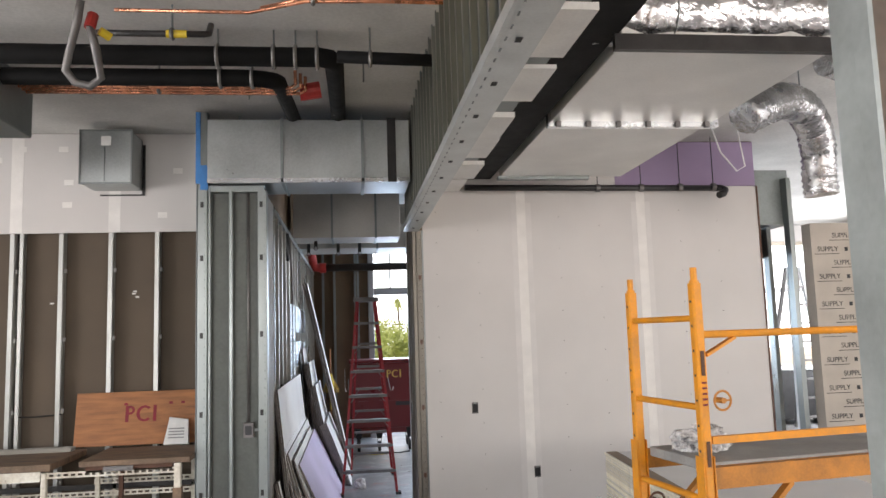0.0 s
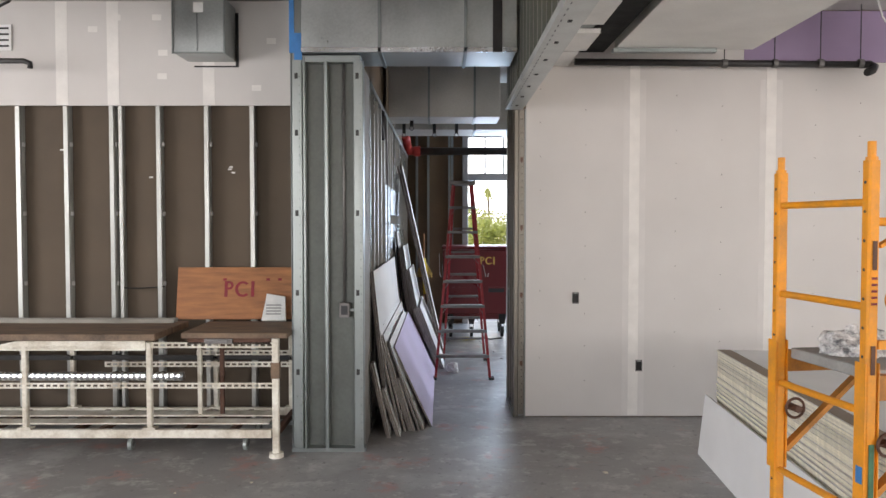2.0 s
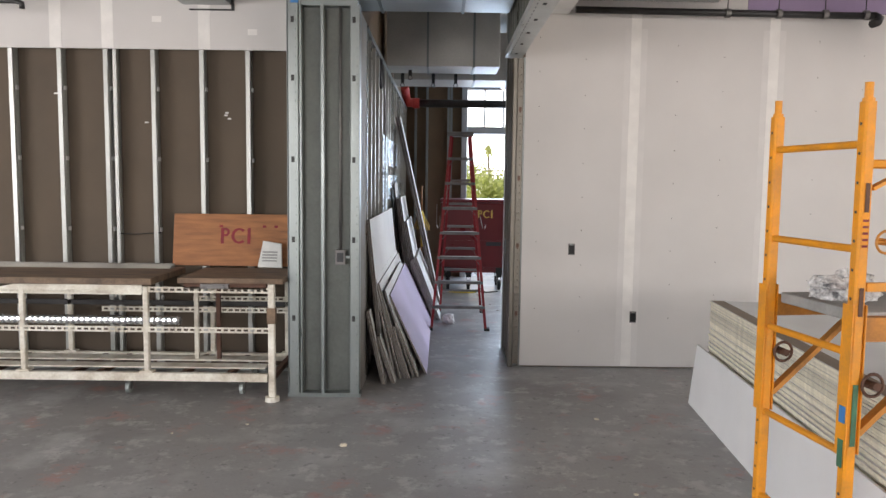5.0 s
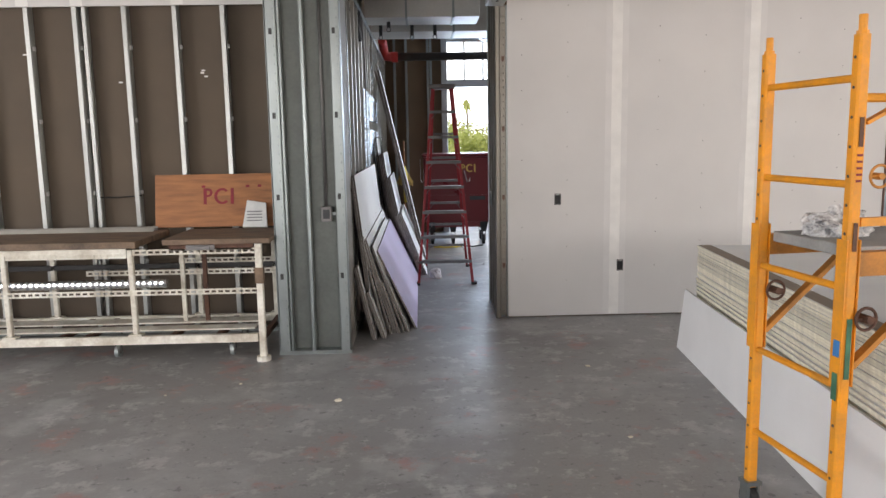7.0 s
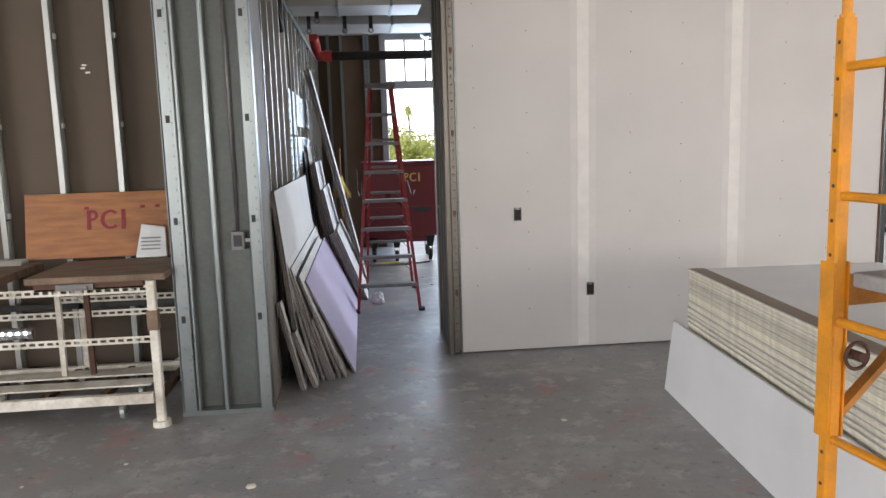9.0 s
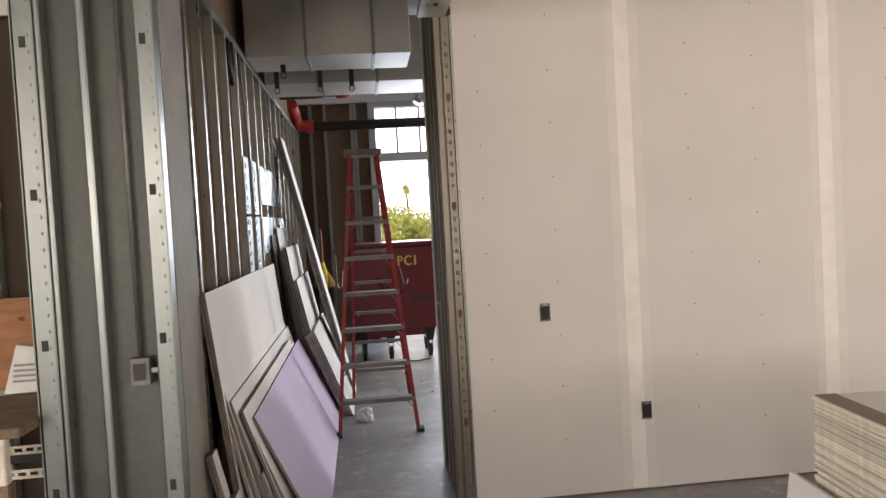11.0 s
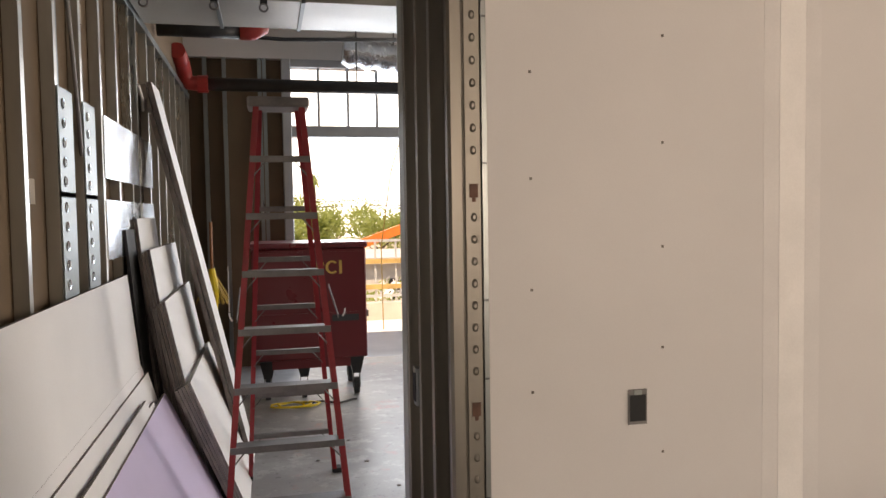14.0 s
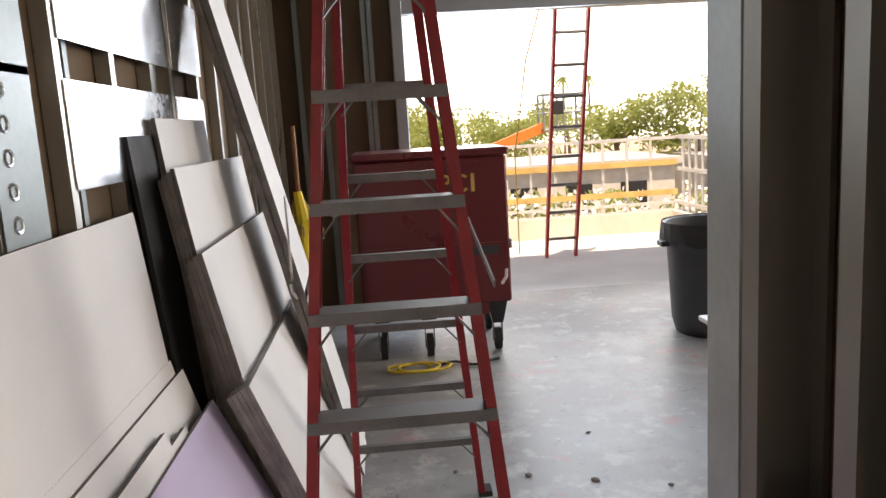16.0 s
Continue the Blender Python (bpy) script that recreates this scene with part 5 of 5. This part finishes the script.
# tool box on casters
tb = thing("jobsite_tool_box", "maroon steel jobsite box on casters with gold lettering", "tool box", (0.38, 12.3, 0))
part("body", Geo().box(-0.14, 11.94, 0.36, 0.875, 12.68, 1.36), MAROON, tb, bevel=0.012)
part("lid", Geo().box(-0.155, 11.92, 1.364, 0.89, 12.70, 1.415), MAROON, tb, bevel=0.012)
part("skid", Geo().box(0.02, 11.96, 0.28, 0.72, 12.0, 0.358), MAROON, tb)
part("lower_panel", Geo().box(-0.10, 11.931, 0.42, 0.83, 11.939, 0.78), MAROON, tb)
part("upper_panel", Geo().box(-0.10, 11.931, 0.82, 0.83, 11.939, 1.33), MAROON, tb)
part("handle", Geo().box(0.56, 11.924, 0.70, 0.80, 11.930, 0.76), INK, tb)
initials(Matrix.Translation((0.43, 11.928, 1.13)), 0.12, GOLD, tb, "gold_mark", 0.0)
for x, y in ((-0.02, 12.02), (0.78, 12.05), (-0.02, 12.58), (0.78, 12.58), (0.30, 12.02)):
    part("leg", Geo().add([(x - 0.07, y - 0.06, 0.355), (x + 0.07, y - 0.06, 0.355), (x + 0.07, y + 0.06, 0.355), (x - 0.07, y + 0.06, 0.355), (x - 0.035, y - 0.05, 0.20), (x + 0.035, y - 0.05, 0.20), (x + 0.035, y + 0.05, 0.20), (x - 0.035, y + 0.05, 0.20)],
                          [(0, 1, 2, 3), (7, 6, 5, 4), (0, 4, 5, 1), (1, 5, 6, 2), (2, 6, 7, 3), (3, 7, 4, 0)]), BLACK, tb)
    w = part("caster", Geo().rod((x - 0.022, y, 0.078), (x + 0.022, y, 0.078), 0.078, 18), RUBBER, tb, "black caster wheel")
    part("hub", Geo().rod((x - 0.026, y, 0.078), (x + 0.026, y, 0.078), 0.04, 12), ALU, w)
    part("fork", Geo().box(x - 0.034, y - 0.03, 0.06, x - 0.028, y + 0.03, 0.199).box(x + 0.028, y - 0.03, 0.06, x + 0.034, y + 0.03, 0.199), ALU, w)
part("side_latch", Geo().box(0.877, 12.0, 0.72, 0.90, 12.08, 0.78), ALU, tb)

br = thing("upturned_broom", "golden fibre broom standing upturned with its wooden stick", "broom", (-0.42, 11.2, 0))
part("stick", Geo().rod((-0.42, 11.2, 0.0), (-0.42, 11.22, 1.62), 0.012, 8), PLY, br)
g = Geo()
for i in range(60):
    a, r = rnd.random() * 6.28, rnd.random()
    g.rod((-0.42 + 0.02 * math.cos(a), 11.21 + 0.02 * math.sin(a), 1.22), (-0.42 + 0.13 * r * math.cos(a), 11.21 + 0.1 * r * math.sin(a), 0.98 + 0.06 * rnd.random()), 0.006, 4)
part("fibres", g, STRAW, br, kind="stuff")
part("cloth", Geo().tube([(-0.42, 11.18, 1.26), (-0.40, 11.17, 1.1), (-0.41, 11.17, 0.9), (-0.39, 11.17, 0.75)], 0.03, 8, 0.2), YTAG, br)
bag = bmesh.new()
bmesh.ops.create_icosphere(bag, subdivisions=3, radius=0.07)
for v in bag.verts:
    v.co += v.co.normalized() * noise.fractal(v.co * 20, 0.6, 2.2, 4) * 0.03
    v.co.z = max(-0.05, v.co.z)
me = bpy.data.meshes.new("plastic_scrap")
bag.to_mesh(me)
bag.free()
me.materials.append(WHITEP)
ob = tagged(new("plastic_scrap", me), "crumpled clear-white plastic scrap on the floor", "scrap")
ob.location = (-0.02, 9.2, 0.05)
cord = Geo()
pts = [(0.12 + 0.16 * math.cos(i * 0.55) + 0.02 * i * 0.3, 11.72 + 0.09 * math.sin(i * 0.55), 0.012 + 0.003 * (i % 3)) for i in range(26)]
solo("power_lead", Geo().tube(pts, 0.009, 6), YTAG, "coiled yellow extension cord on the floor", "cord")
pts = [(0.35 + 0.05 * i, 11.75 + 0.05 * math.sin(i), 0.011) for i in range(9)]
solo("power_lead", Geo().tube(pts, 0.009, 6), RUBBER, "black cord trailing under the tool box", "cord")

# bin
bn = thing("waste_bin", "dark grey round plastic bin with a rolled rim", "bin", (2.36, 12.1, 0))
n = 28
prof = [(0.255, 0.0), (0.285, 0.1), (0.315, 0.6), (0.325, 0.74), (0.345, 0.745), (0.35, 0.79), (0.335, 0.80), (0.322, 0.79), (0.30, 0.6), (0.26, 0.05)]
vs, fs = [], []
for r, z in prof:
    vs += [(2.36 + r * math.cos(2 * math.pi * k / n), 12.1 + r * math.sin(2 * math.pi * k / n), z) for k in range(n)]
for i in range(len(prof) - 1):
    fs += [(i * n + k, i * n + (k + 1) % n, (i + 1) * n + (k + 1) % n, (i + 1) * n + k) for k in range(n)]
fs += [tuple(range(n - 1, -1, -1)), tuple(range((len(prof) - 1) * n, len(prof) * n))]
part("tub", Geo().add(vs, fs), BIN, bn, smooth=True)
g = Geo()
ring0 = []
for k in range(n):
    a = 2 * math.pi * k / n
    ring0.append((a, 0.357 + 0.012 * math.sin(5 * a), 0.70 - 0.05 * abs(math.sin(3.5 * a))))
vs = [(2.36 + 0.352 * math.cos(a), 12.1 + 0.352 * math.sin(a), 0.806) for a, r, z in ring0] + [(2.36 + r * math.cos(a), 12.1 + r * math.sin(a), z) for a, r, z in ring0]
part("liner", Geo().add(vs, [(k, (k + 1) % n, n + (k + 1) % n, n + k) for k in range(n)]), RUBBER, bn, "black bag folded over the rim")
for a in (math.pi, 0):
    part("handle", Geo().box(2.36 + 0.36 * math.cos(a) - 0.03, 12.05, 0.64, 2.36 + 0.36 * math.cos(a) + 0.03, 12.15, 0.68), BIN, bn, bevel=0.006)
fs_ = thing("folding_stool", "white folding stool with crossed legs", "stool", (1.95, 10.5, 0))
for y in (10.35, 10.65):
    part("leg", Geo().bar((1.72, y, 0.0), (2.14, y, 0.48), 0.03, 0.02, (0, 1, 0)), WHITEP, fs_)
    part("leg", Geo().bar((2.14, y + 0.025, 0.0), (1.72, y + 0.025, 0.48), 0.03, 0.02, (0, 1, 0)), WHITEP, fs_)
part("seat", Geo().box(1.66, 10.3, 0.485, 2.2, 10.7, 0.51), WHITEP, fs_, bevel=0.004)

# floor scraps
scraps = [(-0.736, 5.006, 0.03), (-1.45, 5.4, 0.015), (-1.9, 5.2, 0.012), (1.0, 5.6, 0.02), (0.95, 4.3, 0.016), (0.3, 10.2, 0.02), (0.62, 10.1, 0.025), (0.9, 10.0, 0.03), (1.2, 9.9, 0.02), (0.75, 9.6, 0.022),
          (0.55, 10.6, 0.02), (1.0, 10.5, 0.02), (-0.45, 5.9, 0.012), (0.6, 8.9, 0.02), (1.05, 8.9, 0.03)]
for i, (x, y, r) in enumerate(scraps):
    b = bmesh.new()
    bmesh.ops.create_icosphere(b, subdivisions=1, radius=r * (1 if i < 5 else 0.7))
    for v in b.verts:
        v.co *= 1 + 0.35 * noise.noise(v.co * 60 + Vector((i, 0, 0)))
        v.co.z = max(-r * 0.2, v.co.z * 0.3)
    me = bpy.data.meshes.new("scrap")
    b.to_mesh(me)
    b.free()
    me.materials.append(EDGE if i < 5 else DARKEDGE)
    ob = tagged(new("scrap", me), "small crumb of gypsum on the slab" if i < 5 else "small dark scrap on the slab", "scrap", "floor scraps")
    ob.location = (x, y, r * 0.2)

# ---------- terrace and outdoors ----------
curb = Geo().box(-8, 16.72, -0.3, 4.2, 16.95, 0.27)
solo("terrace_curb", curb, STUCCO, "pale stucco curb at the terrace edge", "curb", kind="structure")
solo("terrace_curb", Geo().box(3.86, 13.8, -0.3, 4.1, 16.72, 0.27), STUCCO, "pale stucco curb at the terrace side", "curb", kind="structure")
gr = thing("guard_rail", "pale steel terrace guard rail with timber strips", "railing", (0, 16.8, 0.27))
for z in (1.22, 0.35):
    part("rail", Geo().box(-3, 16.79, z, 3.95, 16.83, z + 0.04), GALVW, gr)
for z in (0.88, 0.48):
    part("timber_strip", Geo().box(-3, 16.765, z, 3.95, 16.785, z + 0.075), mat("yellow_timber", (0.62, 0.4, 0.14), 0.7, 0, 0.15, 5, 60, 0.1), gr)
for i in range(21):
    x = -2.9 + 0.325 * i
    part("post", Geo().box(x - 0.014, 16.796, 0.27, x + 0.014, 16.824, 1.22), GALVW, gr)
gs = thing("guard_rail", "pale steel guard rail returning to the wall", "railing", (3.97, 15.2, 0.27))
for z in (1.22, 0.8, 0.35):
    part("rail", Geo().box(3.95, 13.85, z, 3.99, 16.78, z + 0.05), GALVW, gs)
for i in range(14):
    y = 13.95 + 0.205 * i
    part("post", Geo().box(3.955, y - 0.014, 0.27, 3.985, y + 0.014, 1.22), GALVW, gs)
xl = thing("extension_ladder", "tall red extension ladder leaning against the facade", "ladder", (2.0, 15.4, 0))
for x in (1.85, 2.19):
    part("rail", Geo().bar((x, 15.4, 0.0), (x, 13.95, 4.6), 0.03, 0.075, (1, 0, 0)), RED, xl)
for i in range(14):
    f = (i + 0.7) / 14.6
    part("rung", Geo().rod((1.86, 15.4 - 1.45 * f, 4.6 * f), (2.18, 15.4 - 1.45 * f, 4.6 * f), 0.017, 8), ALU, xl)
part("rope", Geo().tube([(1.6, 15.75, 0.0), (1.55, 15.5, 1.2), (1.62, 15.0, 2.2), (1.95, 14.3, 3.6)], 0.008, 6), STRAW, xl)


def leaves(n, centre, rad, size, seed):
    g = Geo()
    rr = random.Random(seed)
    blobs = [(Vector((rr.uniform(-1, 1), rr.uniform(-1, 1), rr.uniform(-0.6, 0.9))), rr.uniform(0.3, 0.55)) for _ in range(9)]
    for i in range(n):
        b, br_ = blobs[rr.randrange(9)]
        d = Vector((rr.gauss(0, 1), rr.gauss(0, 1), rr.gauss(0, 1))).normalized() * br_ * rr.uniform(0.5, 1.05)
        p = Vector(centre) + Vector(((b.x * 0.7 + d.x) * rad[0], (b.y * 0.7 + d.y) * rad[1], (b.z * 0.7 + d.z) * rad[2]))
        u = Vector((rr.gauss(0, 1), rr.gauss(0, 1), rr.gauss(0, 1))).normalized() * size * rr.uniform(0.6, 1.4)
        w = u.orthogonal().normalized() * size * 0.5
        g.add([p - u, p + w, p + u, p - w], [(0, 1, 2, 3)])
    return g


def tree(x, y, h, r, seed):
    t = thing("tree", "leafy green street tree below the terrace", "tree", (x, y, -4), "street trees")
    rr = random.Random(seed)
    part("trunk", Geo().tube([(x, y, -4), (x + 0.1, y, -4 + h * 0.3), (x - 0.05, y, -4 + h * 0.6)], 0.16, 8), BARK, t)
    g = Geo()
    for k in range(6):
        a = k * 1.05 + rr.random()
        g.rod((x, y, -4 + h * (0.35 + 0.05 * k)), (x + r * 0.7 * math.cos(a), y + r * 0.7 * math.sin(a), -4 + h * (0.6 + 0.05 * k)), 0.06, 6, 0.02)
    part("limb", g, BARK, t)
    part("crown", leaves(2600, (x, y, -4 + h * 0.72), (r, r, h * 0.34), 0.16, seed), LEAF, t)


for i, (x, y, h, r) in enumerate(((-3, 44, 6.2, 3.0), (3.2, 52, 6.4, 3.2), (8.0, 58, 6.0, 3.4), (13.5, 50, 7.4, 3.4), (17.5, 48, 7.8, 3.6), (22, 52, 7.4, 3.8), (11, 70, 7.2, 4.0), (0, 66, 7.6, 4.0), (-9, 60, 7.0, 4.0), (27, 60, 7.5, 4.2), (5, 78, 7.4, 4.5), (18, 80, 8.0, 4.6))):
    tree(x, y, h * 0.9, r, 20 + i)
for i, (x, y, h) in enumerate(((5.6, 95, 10.2), (20.0, 90, 10.0), (27, 105, 10.8))):
    t = thing("palm_tree", "tall thin palm with a small crown", "palm tree", (x, y, -4), "palms")
    part("trunk", Geo().tube([(x, y, -4), (x + 0.15, y, -4 + h * 0.5), (x, y, -4 + h)], 0.13, 8), BARK, t)
    for k in range(16):
        a, e = k * 2.4, -0.7 + (k % 5) * 0.35
        pts = [Vector((x, y, -4 + h)) + Vector((math.cos(a) * s * 0.85, math.sin(a) * s * 0.85, e * s - 0.45 * s * s)) for s in (0, 0.4, 0.8, 1.2)]
        g = Geo()
        for p, q in zip(pts, pts[1:]):
            w = Vector((-math.sin(a), math.cos(a), 0)) * 0.13
            g.add([p - w, q - w, q + w, p + w], [(0, 1, 2, 3)])
        part("frond", g, LEAFP, t)
sh = Geo()
fl = Geo()
for i in range(16):
    sh.add(*(lambda q: (q.v, q.f))(leaves(500, (-3 + 0.95 * i, 19.0 + 0.6 * math.sin(i * 2.1), -0.25), (0.8, 0.7, 0.6), 0.07, 60 + i)))
    fl.add(*(lambda q: (q.v, q.f))(leaves(170, (-3 + 0.95 * i, 18.7 + 0.6 * math.sin(i * 2.1), -0.1), (0.85, 0.7, 0.6), 0.075, 90 + i)))
solo("planter_bed", Geo().box(-8, 17.6, -4, 14, 20.4, -0.55), STUCCO, "long raised planter beyond the terrace", "planter", kind="structure")
solo("flowering_shrubs", sh, LEAF, "green shrubs with pale blossom in the planter", "shrubs", kind="stuff")
solo("shrub_blossom", fl, FLOWER, "pale blossom over the shrubs", "blossom", kind="stuff")
solo("road", Geo().box(-200, 28, -4.0, 200, 38, -3.985), ASPH, "grey asphalt road below", "road", kind="structure")


def house(x, y, w, d, h, material, label):
    b = thing("far_building", label, "building", (x, y, -4), "far buildings")
    part("wall", Geo().box(x - w / 2, y, -4, x + w / 2, y + d, -4 + h), material, b)
    part("roof", Geo().box(x - w / 2 - 0.3, y - 0.3, -4 + h, x + w / 2 + 0.3, y + d + 0.3, -4 + h + 0.3), ROOFT, b)
    for k in range(int(w / 2.5)):
        part("window", Geo().box(x - w / 2 + 1 + 2.5 * k, y - 0.06, -2.6, x - w / 2 + 2.2 + 2.5 * k, y - 0.01, -1.4), BLACK, b)


house(7.5, 40, 11, 8, 3.3, STUCCO, "low pale stucco building with flat roof")
house(21, 42, 9, 8, 3.0, ROOFT, "low grey building with flat roof")
house(-8, 42, 10, 8, 3.2, ROOFT, "low grey building with flat roof")
bl = thing("boom_lift", "orange boom lift with a raised basket", "boom lift", (3.5, 30, -4))
part("chassis", Geo().box(1.4, 29.2, -3.55, 3.9, 30.8, -2.7), LIFTO, bl, bevel=0.05)
for x in (1.8, 3.5):
    for y in (29.1, 30.9):
        part("wheel", Geo().rod((x, y - 0.15, -3.55), (x, y + 0.15, -3.55), 0.45, 16), RUBBER, bl)
part("arm", Geo().bar((2.6, 30, -2.7), (1.2, 30, 0.0), 0.3, 0.3, (0, 1, 0)), LIFTO, bl)
part("arm", Geo().bar((1.2, 30, 0.0), (5.0, 30, 1.35), 0.28, 0.3, (0, 1, 0)), LIFTO, bl)
part("joint", Geo().rod((2.35, 29.75, 0.5), (2.35, 30.25, 0.5), 0.25, 12), BLACK, bl)
g = Geo()
for x in (4.9, 5.5, 6.1):
    for y in (29.6, 30.4):
        g.rod((x, y, 1.2), (x, y, 2.3), 0.035, 6)
for z in (1.25, 1.75, 2.3):
    g.rod((4.9, 29.6, z), (6.1, 29.6, z), 0.035, 6).rod((4.9, 30.4, z), (6.1, 30.4, z), 0.035, 6).rod((4.9, 29.6, z), (4.9, 30.4, z), 0.035, 6).rod((6.1, 29.6, z), (6.1, 30.4, z), 0.035, 6)
part("basket", g, GALVD, bl, "grey steel work basket")
part("control_box", Geo().box(5.1, 29.5, 1.7, 5.5, 29.75, 2.1), BLACK, bl, bevel=0.02)
for k, z in enumerate((2.2, 2.6)):
    solo("power_line", Geo().tube([(-40 + 8 * i, 62, z + 0.8 * ((i - 5) / 5) ** 2) for i in range(12)], 0.03, 5), BLACK, "thin dark power line in the distance", "power line")

# white hazy sky low over the distance
haze = bpy.data.materials.new("bright_haze")
haze.use_nodes = True
hp = haze.node_tree.nodes["Principled BSDF"]
hp.inputs["Base Color"].default_value = (0.8, 0.8, 0.8, 1)
hp.inputs["Emission Color"].default_value = (0.82, 0.92, 1.0, 1)
hp.inputs["Emission Strength"].default_value = 1.6
arc = [(190 * math.sin(radians(a)), 190 * math.cos(radians(a))) for a in range(-60, 61, 6)]
g = Geo().add([(x, y, -4) for x, y in arc] + [(x, y, 70) for x, y in arc], [(i, i + 1, len(arc) + i + 1, len(arc) + i) for i in range(len(arc) - 1)])
solo("backdrop", g, haze, "bright white hazy sky over the distance", "sky", kind="structure")
